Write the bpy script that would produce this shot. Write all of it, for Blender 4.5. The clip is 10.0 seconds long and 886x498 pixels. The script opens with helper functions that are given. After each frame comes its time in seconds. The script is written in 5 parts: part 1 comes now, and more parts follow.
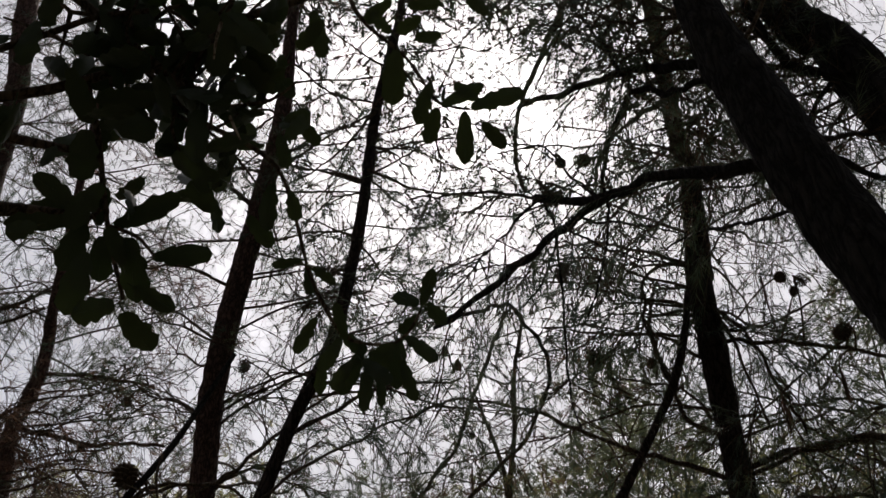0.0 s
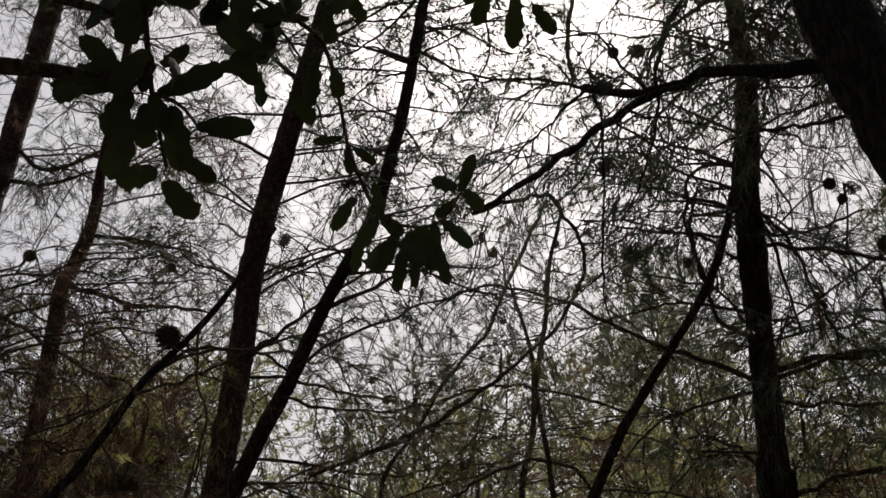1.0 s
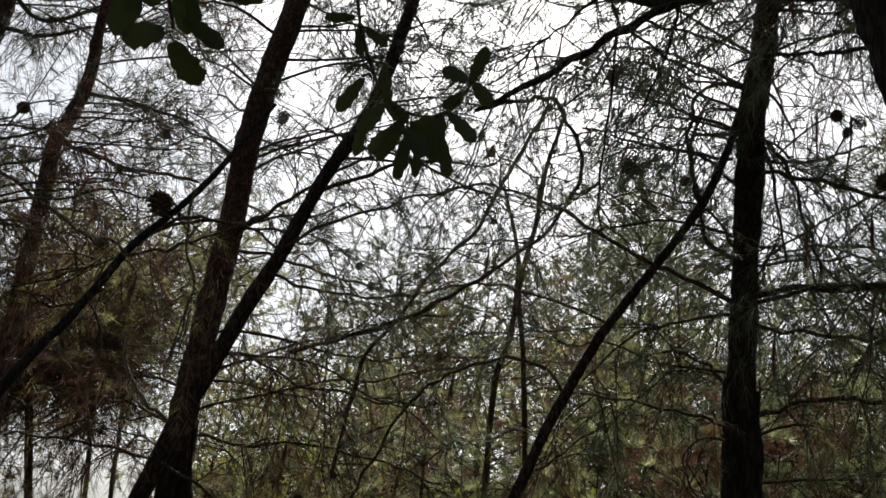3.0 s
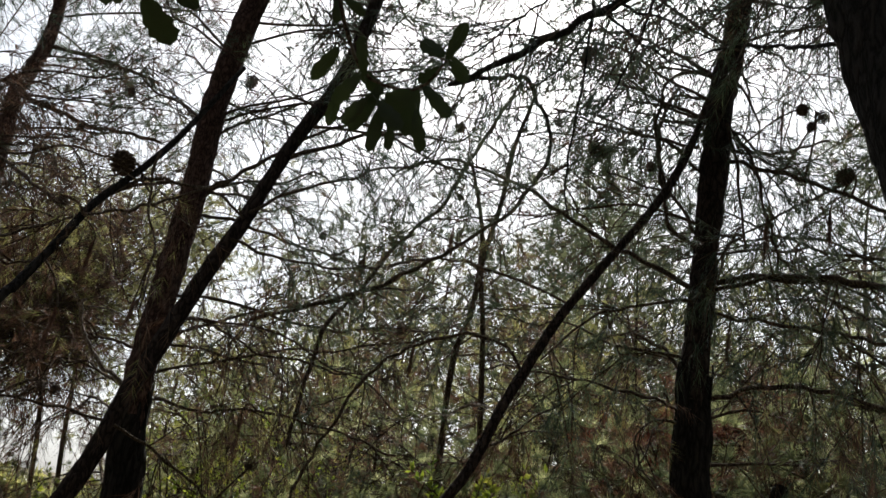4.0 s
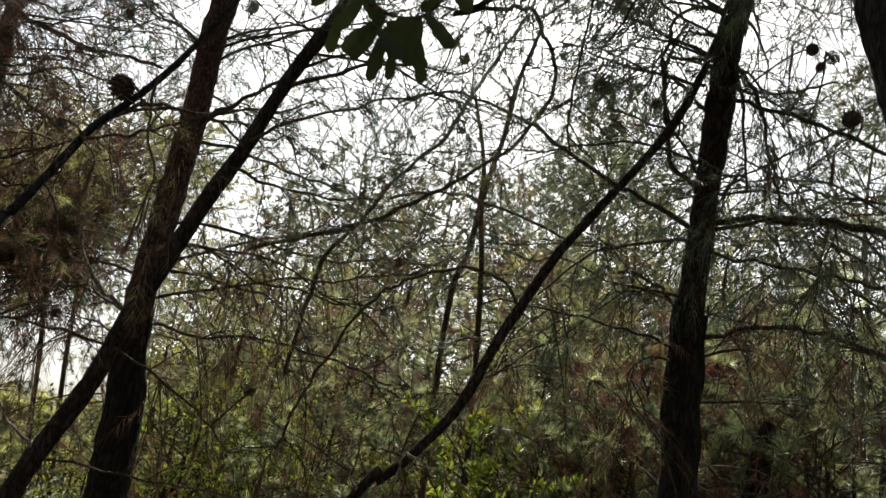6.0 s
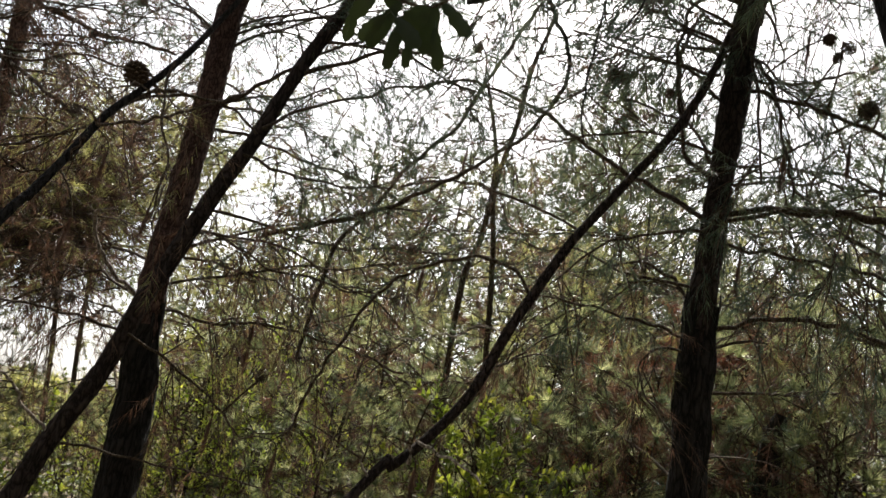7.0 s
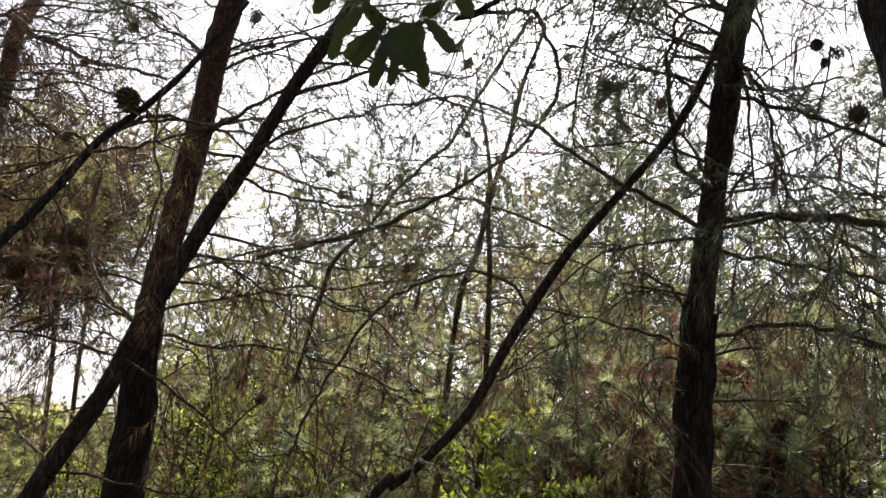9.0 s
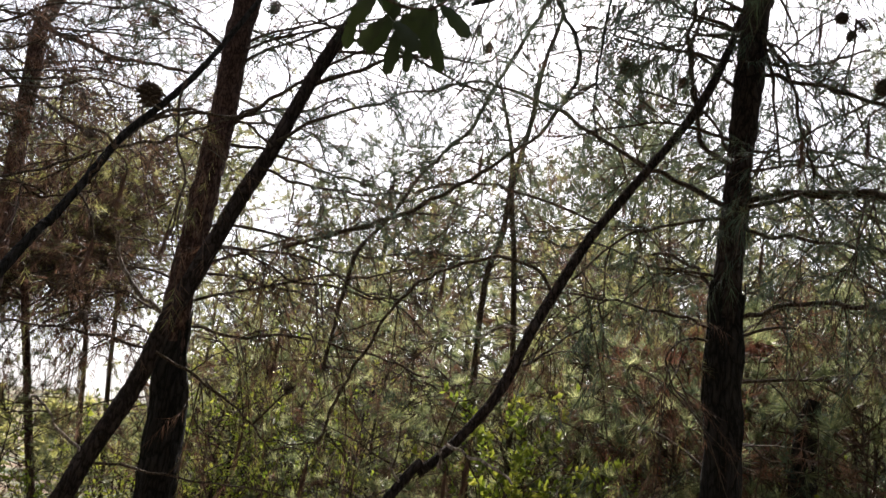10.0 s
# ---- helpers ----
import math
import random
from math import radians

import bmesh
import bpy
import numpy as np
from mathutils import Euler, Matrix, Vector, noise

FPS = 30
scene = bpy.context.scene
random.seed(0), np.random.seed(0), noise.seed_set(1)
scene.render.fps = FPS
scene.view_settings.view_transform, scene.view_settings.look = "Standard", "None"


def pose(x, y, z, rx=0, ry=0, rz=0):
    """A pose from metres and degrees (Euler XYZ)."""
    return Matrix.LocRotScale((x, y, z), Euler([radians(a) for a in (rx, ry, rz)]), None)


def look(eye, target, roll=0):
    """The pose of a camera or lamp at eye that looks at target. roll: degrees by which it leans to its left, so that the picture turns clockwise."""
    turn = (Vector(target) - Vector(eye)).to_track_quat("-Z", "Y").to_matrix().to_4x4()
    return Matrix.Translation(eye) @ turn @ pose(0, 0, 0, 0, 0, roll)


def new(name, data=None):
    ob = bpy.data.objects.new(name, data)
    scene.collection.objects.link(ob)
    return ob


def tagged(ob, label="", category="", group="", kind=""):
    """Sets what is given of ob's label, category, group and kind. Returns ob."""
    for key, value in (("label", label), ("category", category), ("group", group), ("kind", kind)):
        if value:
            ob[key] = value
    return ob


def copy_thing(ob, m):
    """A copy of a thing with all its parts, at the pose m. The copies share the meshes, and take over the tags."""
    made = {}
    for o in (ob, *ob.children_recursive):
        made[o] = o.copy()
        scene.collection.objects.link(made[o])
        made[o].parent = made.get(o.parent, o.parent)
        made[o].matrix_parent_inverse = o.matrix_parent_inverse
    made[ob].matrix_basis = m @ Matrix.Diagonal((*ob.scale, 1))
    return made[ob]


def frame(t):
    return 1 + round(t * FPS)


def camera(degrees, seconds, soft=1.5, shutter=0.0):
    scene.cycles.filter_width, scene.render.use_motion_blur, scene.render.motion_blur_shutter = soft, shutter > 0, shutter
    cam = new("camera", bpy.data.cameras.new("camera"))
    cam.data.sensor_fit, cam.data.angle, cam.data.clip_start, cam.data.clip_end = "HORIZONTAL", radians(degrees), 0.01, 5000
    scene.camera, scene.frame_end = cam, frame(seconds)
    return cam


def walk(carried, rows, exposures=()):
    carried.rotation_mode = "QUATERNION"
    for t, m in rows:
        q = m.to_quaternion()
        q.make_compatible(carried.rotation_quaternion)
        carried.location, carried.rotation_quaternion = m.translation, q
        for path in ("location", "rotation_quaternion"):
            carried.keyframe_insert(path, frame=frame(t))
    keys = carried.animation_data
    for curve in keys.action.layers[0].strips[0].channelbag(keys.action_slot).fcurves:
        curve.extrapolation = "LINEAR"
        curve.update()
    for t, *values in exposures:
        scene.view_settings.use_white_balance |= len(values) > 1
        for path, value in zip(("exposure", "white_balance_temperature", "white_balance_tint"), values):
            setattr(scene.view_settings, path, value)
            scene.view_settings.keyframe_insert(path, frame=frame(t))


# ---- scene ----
cam = camera(56.00, 10.0)
PATH = [
    (0, pose(-0.0035, 0, 1.600, 126.26, 3.47, 2.59)),
    (0.5, pose(-0.0035, 0, 1.600, 121.31, 0.43, 3.07)),
    (1, pose(-0.0000, 0, 1.600, 118.41, -0.89, 3.11)),
    (1.5, pose(-0.0012, 0, 1.600, 116.22, -2.39, 2.48)),
    (2, pose(-0.0059, 0, 1.598, 112.81, -5.13, 1.27)),
    (3.5, pose(-0.0129, 0, 1.595, 111.05, -6.54, -1.03)),
    (4, pose(-0.0176, 0, 1.595, 110.00, -7.40, -3.13)),
    (4.5, pose(-0.0106, 0, 1.595, 108.10, -7.82, -2.73)),
    (5, pose(-0.0129, 0, 1.595, 106.46, -8.03, -2.53)),
    (5.5, pose(-0.0129, 0, 1.595, 106.01, -8.36, -3.67)),
    (6, pose(-0.0141, 0, 1.595, 105.49, -8.76, -3.53)),
    (7.5, pose(-0.0223, 0, 1.595, 104.48, -9.50, -2.83)),
    (8, pose(-0.0188, 0, 1.595, 104.68, -9.04, -2.79)),
    (8.5, pose(-0.0129, 0, 1.595, 105.77, -7.82, -2.66)),
    (9, pose(-0.0117, 0, 1.595, 105.68, -7.65, -2.63)),
    (9.5, pose(-0.0094, 0, 1.595, 104.79, -7.45, -2.45)),
    (10, pose(-0.0023, 0, 1.595, 104.50, -6.82, -0.58)),
]
EXPOSURES = ((0.0, -0.66, 6400, 15), (1.0, -0.6, 6700, 13), (2.0, -0.28, 6700, 10), (3.5, 0.12, 6250, 9), (5.0, 0.42, 6400, 7),
             (6.0, 0.62, 6500, 6), (7.0, 0.92, 6550, 9), (8.0, 1.26, 6400, 13), (8.6, 1.34, 6350, 13), (9.2, 1.18, 6350, 13), (10.0, 1.1, 6350, 14))
walk(cam, PATH, EXPOSURES)

# ---- world, sun ----
SUN_EL, SUN_AZ = 49.8, 4.5
world = bpy.data.worlds.new("world")
scene.world = world
world.use_nodes = True
wt = world.node_tree
sky = wt.nodes.new("ShaderNodeTexSky")
sky.sky_type = "NISHITA"
sky.sun_disc = False
sky.sun_elevation = radians(SUN_EL)
sky.sun_rotation = radians(SUN_AZ)
sky.air_density, sky.dust_density, sky.ozone_density = 1.0, 3.5, 1.0
haze = wt.nodes.new("ShaderNodeHueSaturation")  # thin white haze over the whole sky
haze.inputs["Saturation"].default_value = 0.3
wt.links.new(sky.outputs[0], haze.inputs["Color"])
veil = wt.nodes.new("ShaderNodeMixRGB")  # the haze keeps the sky white down to the horizon
veil.blend_type = "LIGHTEN"
veil.inputs[0].default_value, veil.inputs[2].default_value = 1.0, (2.1, 2.1, 2.15, 1)
wt.links.new(haze.outputs[0], veil.inputs[1])
wt.links.new(veil.outputs[0], wt.nodes["Background"].inputs[0])
wt.nodes["Background"].inputs[1].default_value = 0.15
sun = new("sun", bpy.data.lights.new("sun", "SUN"))
sun.data.energy, sun.data.angle, sun.data.color = 5.0, radians(0.5), (1.0, 0.94, 0.84)
sun_way = Vector((math.sin(radians(SUN_AZ)) * math.cos(radians(SUN_EL)), math.cos(radians(SUN_AZ)) * math.cos(radians(SUN_EL)), math.sin(radians(SUN_EL))))
sun.matrix_world = look(sun_way * 50, (0, 0, 0))


# ---- materials ----
def material(name):
    m = bpy.data.materials.new(name)
    m.use_nodes = True
    nt = m.node_tree
    return m, nt, nt.nodes["Principled BSDF"]


def node(nt, kind, **values):
    n = nt.nodes.new(kind)
    for k, v in values.items():
        n.inputs[k.replace("_", " ")].default_value = v
    return n


def ramp(nt, source, stops):
    r = nt.nodes.new("ShaderNodeValToRGB")
    while len(r.color_ramp.elements) < len(stops):
        r.color_ramp.elements.new(0.5)
    for e, (p, c) in zip(r.color_ramp.elements, stops):
        e.position, e.color = p, (*c, 1)
    nt.links.new(source, r.inputs[0])
    return r


def bark_material(name, stops, plate=(34, 34, 14), depth=0.6):
    """Scaly bark: plates stretched along the stem, with dark fissures, plus fine grain and large stains."""
    m, nt, p = material(name)
    co = nt.nodes.new("ShaderNodeTexCoord")
    mp = nt.nodes.new("ShaderNodeMapping")
    mp.inputs["Scale"].default_value = plate
    nt.links.new(co.outputs["Object"], mp.inputs[0])
    vo = node(nt, "ShaderNodeTexVoronoi", Scale=1.0)
    vo.feature = "DISTANCE_TO_EDGE"
    no = node(nt, "ShaderNodeTexNoise", Scale=2.2, Detail=8.0, Roughness=0.65)
    bend = node(nt, "ShaderNodeTexNoise", Scale=0.9, Detail=4.0)
    big = node(nt, "ShaderNodeTexNoise", Scale=1.7, Detail=3.0)
    warp = nt.nodes.new("ShaderNodeVectorMath")
    warp.operation = "MULTIPLY_ADD"
    warp.inputs[1].default_value = (2.6, 2.6, 2.6)
    nt.links.new(mp.outputs[0], no.inputs[0])
    nt.links.new(mp.outputs[0], bend.inputs[0])
    nt.links.new(bend.outputs["Color"], warp.inputs[0])
    nt.links.new(mp.outputs[0], warp.inputs[2])
    nt.links.new(warp.outputs[0], vo.inputs[0])
    nt.links.new(co.outputs["Object"], big.inputs[0])
    add = nt.nodes.new("ShaderNodeMath")
    add.operation = "MULTIPLY_ADD"
    add.inputs[1].default_value, add.inputs[2].default_value = 0.6, 0.0
    nt.links.new(no.outputs[0], add.inputs[0])
    mul = nt.nodes.new("ShaderNodeMath")
    mul.operation = "MULTIPLY_ADD"
    mul.inputs[1].default_value = 0.5
    nt.links.new(big.outputs[0], mul.inputs[0])
    nt.links.new(add.outputs[0], mul.inputs[2])
    col = ramp(nt, mul.outputs[0], stops)
    fis = ramp(nt, vo.outputs[0], [(0.0, (0.22, 0.2, 0.18)), (0.12, (0.7, 0.68, 0.66)), (0.3, (1, 1, 1))])
    mix = nt.nodes.new("ShaderNodeMixRGB")
    mix.blend_type = "MULTIPLY"
    mix.inputs[0].default_value = 1.0
    nt.links.new(col.outputs[0], mix.inputs[1])
    nt.links.new(fis.outputs[0], mix.inputs[2])
    nt.links.new(mix.outputs[0], p.inputs["Base Color"])
    bump = node(nt, "ShaderNodeBump", Strength=depth, Distance=0.02)
    hgt = nt.nodes.new("ShaderNodeMath")
    hgt.operation = "ADD"
    nt.links.new(fis.outputs[0], hgt.inputs[0])
    nt.links.new(no.outputs[0], hgt.inputs[1])
    nt.links.new(hgt.outputs[0], bump.inputs["Height"])
    nt.links.new(bump.outputs[0], p.inputs["Normal"])
    p.inputs["Roughness"].default_value = 0.9
    p.inputs["Specular IOR Level"].default_value = 0.2
    return m


def leaf_material(name, stops, through_stops, share=0.45, rough=0.5, veins=0.0, gloss=0.4):
    """Thin foliage: a reflecting side and light that comes through, each needle or leaf of its own shade."""
    m, nt, p = material(name)
    geo = nt.nodes.new("ShaderNodeNewGeometry")
    place = nt.nodes.new("ShaderNodeTexCoord")
    tone = node(nt, "ShaderNodeTexNoise", Scale=4.5, Detail=2.0)  # old and young tufts differ
    nt.links.new(place.outputs["Object"], tone.inputs[0])
    blend = nt.nodes.new("ShaderNodeMath")
    blend.operation = "MULTIPLY_ADD"
    blend.inputs[1].default_value = 0.45
    spread = nt.nodes.new("ShaderNodeMapRange")
    for k, v in zip(("From Min", "From Max", "To Min", "To Max"), (0.36, 0.66, -0.1, 0.6)):
        spread.inputs[k].default_value = v
    nt.links.new(tone.outputs[0], spread.inputs[0])
    nt.links.new(geo.outputs["Random Per Island"], blend.inputs[0])
    nt.links.new(spread.outputs[0], blend.inputs[2])
    col = ramp(nt, blend.outputs[0], stops)
    thr = ramp(nt, blend.outputs[0], through_stops)
    nt.links.new(col.outputs[0], p.inputs["Base Color"])
    p.inputs["Roughness"].default_value = rough
    p.inputs["Specular IOR Level"].default_value = gloss
    tr = nt.nodes.new("ShaderNodeBsdfTranslucent")
    nt.links.new(thr.outputs[0], tr.inputs[0])
    if veins:
        co = nt.nodes.new("ShaderNodeTexCoord")
        no = node(nt, "ShaderNodeTexNoise", Scale=60.0, Detail=4.0)
        nt.links.new(co.outputs["Object"], no.inputs[0])
        bump = node(nt, "ShaderNodeBump", Strength=veins, Distance=0.004)
        nt.links.new(no.outputs[0], bump.inputs["Height"])
        nt.links.new(bump.outputs[0], p.inputs["Normal"])
    mix = nt.nodes.new("ShaderNodeMixShader")
    mix.inputs[0].default_value = share
    nt.links.new(p.outputs[0], mix.inputs[1])
    nt.links.new(tr.outputs[0], mix.inputs[2])
    nt.links.new(mix.outputs[0], nt.nodes["Material Output"].inputs[0])
    return m


BARK = bark_material("pine bark", [(0.2, (0.036, 0.023, 0.021)), (0.5, (0.096, 0.056, 0.046)), (0.8, (0.18, 0.112, 0.09))])
BARK_DARK = bark_material("dark fissured bark", [(0.2, (0.024, 0.019, 0.017)), (0.55, (0.056, 0.041, 0.035)), (0.85, (0.11, 0.08, 0.063))], (30, 30, 11), 0.9)
TWIG = bark_material("twig bark", [(0.2, (0.05, 0.04, 0.03)), (0.5, (0.1, 0.075, 0.055)), (0.8, (0.17, 0.13, 0.09))], (60, 60, 30), 0.4)
# char on the burnt feet and stump; on other stems, backlit shade put into colour
CHARRED_SHADED = bark_material("charred and shaded bark", [(0.2, (0.012, 0.011, 0.01)), (0.55, (0.03, 0.027, 0.024)), (0.85, (0.07, 0.06, 0.05))], (30, 30, 7), 0.9)
DEADWOOD = bark_material("bleached dead wood", [(0.2, (0.2, 0.165, 0.135)), (0.5, (0.36, 0.31, 0.265)), (0.8, (0.54, 0.48, 0.42))], (50, 50, 14), 0.4)
NEEDLE = leaf_material("green pine needles", [(0.0, (0.03, 0.055, 0.04)), (0.6, (0.055, 0.085, 0.055)), (1.0, (0.11, 0.13, 0.075))],
                       [(0.0, (0.06, 0.1, 0.06)), (0.6, (0.16, 0.21, 0.1)), (1.0, (0.36, 0.38, 0.16))], 0.2, 0.42, gloss=0.4)
NEEDLE_OLIVE = leaf_material("olive pine needles", [(0.0, (0.045, 0.055, 0.025)), (0.6, (0.095, 0.1, 0.042)), (1.0, (0.19, 0.165, 0.075))],
                             [(0.0, (0.14, 0.15, 0.06)), (0.6, (0.42, 0.41, 0.12)), (1.0, (0.8, 0.74, 0.28))], 0.52, 0.34, gloss=0.7)
# brighter copy of the green needles: sunlight on the tufts put into the colour
NEEDLE_SUNLIT = leaf_material("sunlit young pine needles", [(0.0, (0.035, 0.05, 0.03)), (0.55, (0.075, 0.09, 0.05)), (1.0, (0.17, 0.165, 0.095))],
                             [(0.0, (0.06, 0.08, 0.04)), (0.55, (0.24, 0.27, 0.11)), (1.0, (0.9, 0.9, 0.45))], 0.6, 0.34, gloss=0.8)
# dimmer copy of the young needles: shade among the trees put into the colour
NEEDLE_SHADED = leaf_material("shaded green pine needles", [(0.0, (0.028, 0.042, 0.028)), (0.6, (0.06, 0.075, 0.045)), (1.0, (0.12, 0.125, 0.07))],
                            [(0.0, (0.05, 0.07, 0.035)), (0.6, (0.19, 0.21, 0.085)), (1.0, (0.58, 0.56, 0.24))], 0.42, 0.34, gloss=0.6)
# near-black needle copy: deep shade put into colour, also for trees that block light
NEEDLE_DEEP_SHADE = leaf_material("dense needles in deep shade tone", [(0.0, (0.02, 0.03, 0.014)), (1.0, (0.05, 0.06, 0.03))], [(0.0, (0.03, 0.04, 0.02)), (1.0, (0.06, 0.06, 0.04))], 0.1, 0.7, gloss=0.1)
NEEDLE_DEAD = leaf_material("dead brown pine needles", [(0.0, (0.06, 0.034, 0.025)), (0.6, (0.115, 0.066, 0.046)), (1.0, (0.22, 0.145, 0.095))],
                            [(0.0, (0.1, 0.05, 0.032)), (0.6, (0.2, 0.105, 0.06)), (1.0, (0.34, 0.19, 0.12))], 0.34, 0.5)
NEEDLE_RUST = leaf_material("rust red dead pine needles", [(0.0, (0.08, 0.03, 0.02)), (0.6, (0.16, 0.06, 0.038)), (1.0, (0.26, 0.12, 0.075))],
                            [(0.0, (0.12, 0.04, 0.025)), (0.6, (0.26, 0.09, 0.05)), (1.0, (0.42, 0.19, 0.1))], 0.4, 0.5)
LEAF = leaf_material("thick green leaf", [(0.0, (0.022, 0.036, 0.016)), (1.0, (0.045, 0.06, 0.025))],
                     [(0.0, (0.03, 0.05, 0.01)), (1.0, (0.08, 0.12, 0.025))], 0.07, 0.55, 0.3)
SHRUB_LEAF = leaf_material("small yellow green leaves", [(0.0, (0.07, 0.11, 0.025)), (0.7, (0.14, 0.18, 0.035)), (1.0, (0.24, 0.25, 0.06))],
                           [(0.0, (0.2, 0.3, 0.03)), (0.65, (0.38, 0.42, 0.05)), (1.0, (0.72, 0.68, 0.12))], 0.52, 0.45)
CONE = bark_material("pine cone scales", [(0.2, (0.06, 0.045, 0.038)), (0.5, (0.12, 0.085, 0.065)), (0.8, (0.22, 0.17, 0.13))], (70, 70, 70), 0.3)
GRASS_DRY = leaf_material("dry grass", [(0.0, (0.16, 0.12, 0.06)), (1.0, (0.36, 0.29, 0.16))], [(0.0, (0.25, 0.18, 0.08)), (1.0, (0.45, 0.36, 0.18))], 0.4, 0.6)


def ground_material():
    m, nt, p = material("needle litter and earth")
    co = nt.nodes.new("ShaderNodeTexCoord")
    fine = node(nt, "ShaderNodeTexNoise", Scale=30.0, Detail=10.0, Roughness=0.7)
    wide = node(nt, "ShaderNodeTexNoise", Scale=0.35, Detail=5.0)
    for n in (fine, wide):
        nt.links.new(co.outputs["Object"], n.inputs[0])
    a = ramp(nt, fine.outputs[0], [(0.3, (0.07, 0.045, 0.03)), (0.55, (0.18, 0.12, 0.075)), (0.75, (0.3, 0.22, 0.14))])
    b = ramp(nt, fine.outputs[0], [(0.3, (0.035, 0.05, 0.02)), (0.7, (0.1, 0.12, 0.05))])
    w = ramp(nt, wide.outputs[0], [(0.42, (0, 0, 0)), (0.6, (1, 1, 1))])
    mix = nt.nodes.new("ShaderNodeMixRGB")
    nt.links.new(w.outputs[0], mix.inputs[0])
    nt.links.new(a.outputs[0], mix.inputs[1])
    nt.links.new(b.outputs[0], mix.inputs[2])
    nt.links.new(mix.outputs[0], p.inputs["Base Color"])
    bump = node(nt, "ShaderNodeBump", Strength=0.8, Distance=0.03)
    nt.links.new(fine.outputs[0], bump.inputs["Height"])
    nt.links.new(bump.outputs[0], p.inputs["Normal"])
    p.inputs["Roughness"].default_value = 0.95
    return m


GROUND = ground_material()


# ---- builders ----
def mesh_of(name, verts, faces, mat, smooth=False):
    """verts (N, 3) and faces (M, 3 or 4) as arrays, written in one go."""
    verts, faces = np.asarray(verts, float), np.asarray(faces, int)
    me = bpy.data.meshes.new(name)
    k = faces.shape[1]
    me.vertices.add(len(verts))
    me.vertices.foreach_set("co", verts.ravel())
    me.loops.add(faces.size)
    me.loops.foreach_set("vertex_index", faces.ravel())
    me.polygons.add(len(faces))
    me.polygons.foreach_set("loop_start", np.arange(len(faces)) * k)
    me.polygons.foreach_set("use_smooth", np.full(len(faces), smooth))
    me.update(calc_edges=True)
    me.materials.append(mat)
    return me


def thing(name, base, label, category, group=""):
    e = new(name)
    e.empty_display_size = 0.2
    e.location = base
    return tagged(e, label, category, group)


def part(name, me, parent, label="", kind=""):
    """Links a mesh, given in world metres, as one part of a thing."""
    ob = new(name, me)
    top = parent
    while top.parent:
        top = top.parent
    if parent.parent is None:
        me.transform(Matrix.Translation(-parent.location))
    else:
        me.transform(Matrix.Translation(-top.location))
    ob.parent = parent
    return tagged(ob, label, kind=kind)


def smooth_line(points, k):
    """k points evenly along a Catmull-Rom curve through points."""
    p = np.asarray(points, float)
    if len(p) == 2:
        return p[0] + (p[1] - p[0]) * np.linspace(0, 1, k)[:, None]
    ext = np.vstack([2 * p[0] - p[1], p, 2 * p[-1] - p[-2]])
    fine = []
    for i in range(len(p) - 1):
        a, b, c, d = ext[i:i + 4]
        s = np.linspace(0, 1, 12, endpoint=False)[:, None]
        fine.append(0.5 * (2 * b + (c - a) * s + (2 * a - 5 * b + 4 * c - d) * s ** 2 + (3 * b - a - 3 * c + d) * s ** 3))
    fine = np.vstack([*fine, p[-1:]])
    run = np.concatenate([[0], np.cumsum(np.linalg.norm(np.diff(fine, axis=0), axis=1))])
    at = np.linspace(0, run[-1], k)
    return np.stack([np.interp(at, run, fine[:, i]) for i in range(3)], 1)


def unit(v):
    return v / (np.linalg.norm(v, axis=-1, keepdims=True) + 1e-9)


def tubes(lines, radii, sides):
    """Tapered tubes along many polylines at once: lines (N, k, 3), radii (N, k). Returns verts and quads."""
    n, k, _ = lines.shape
    tan = unit(np.gradient(lines, axis=1))
    ref = np.where(np.abs(tan[:, :1, 2:3]) > 0.9, np.array([1.0, 0, 0]), np.array([0, 0, 1.0]))
    u = unit(np.cross(tan, np.broadcast_to(ref, tan.shape)))
    v = np.cross(tan, u)
    a = np.arange(sides) * 2 * np.pi / sides
    ring = u[:, :, None] * np.cos(a)[:, None] + v[:, :, None] * np.sin(a)[:, None]
    verts = (lines[:, :, None] + ring * radii[:, :, None, None]).reshape(-1, 3)
    i = np.arange(n)[:, None, None] * k * sides
    j = np.arange(k - 1)[None, :, None] * sides
    s = np.arange(sides)[None, None, :]
    t = (s + 1) % sides
    faces = np.stack([i + j + s, i + j + t, i + j + sides + t, i + j + sides + s], -1).reshape(-1, 4)
    return verts, faces


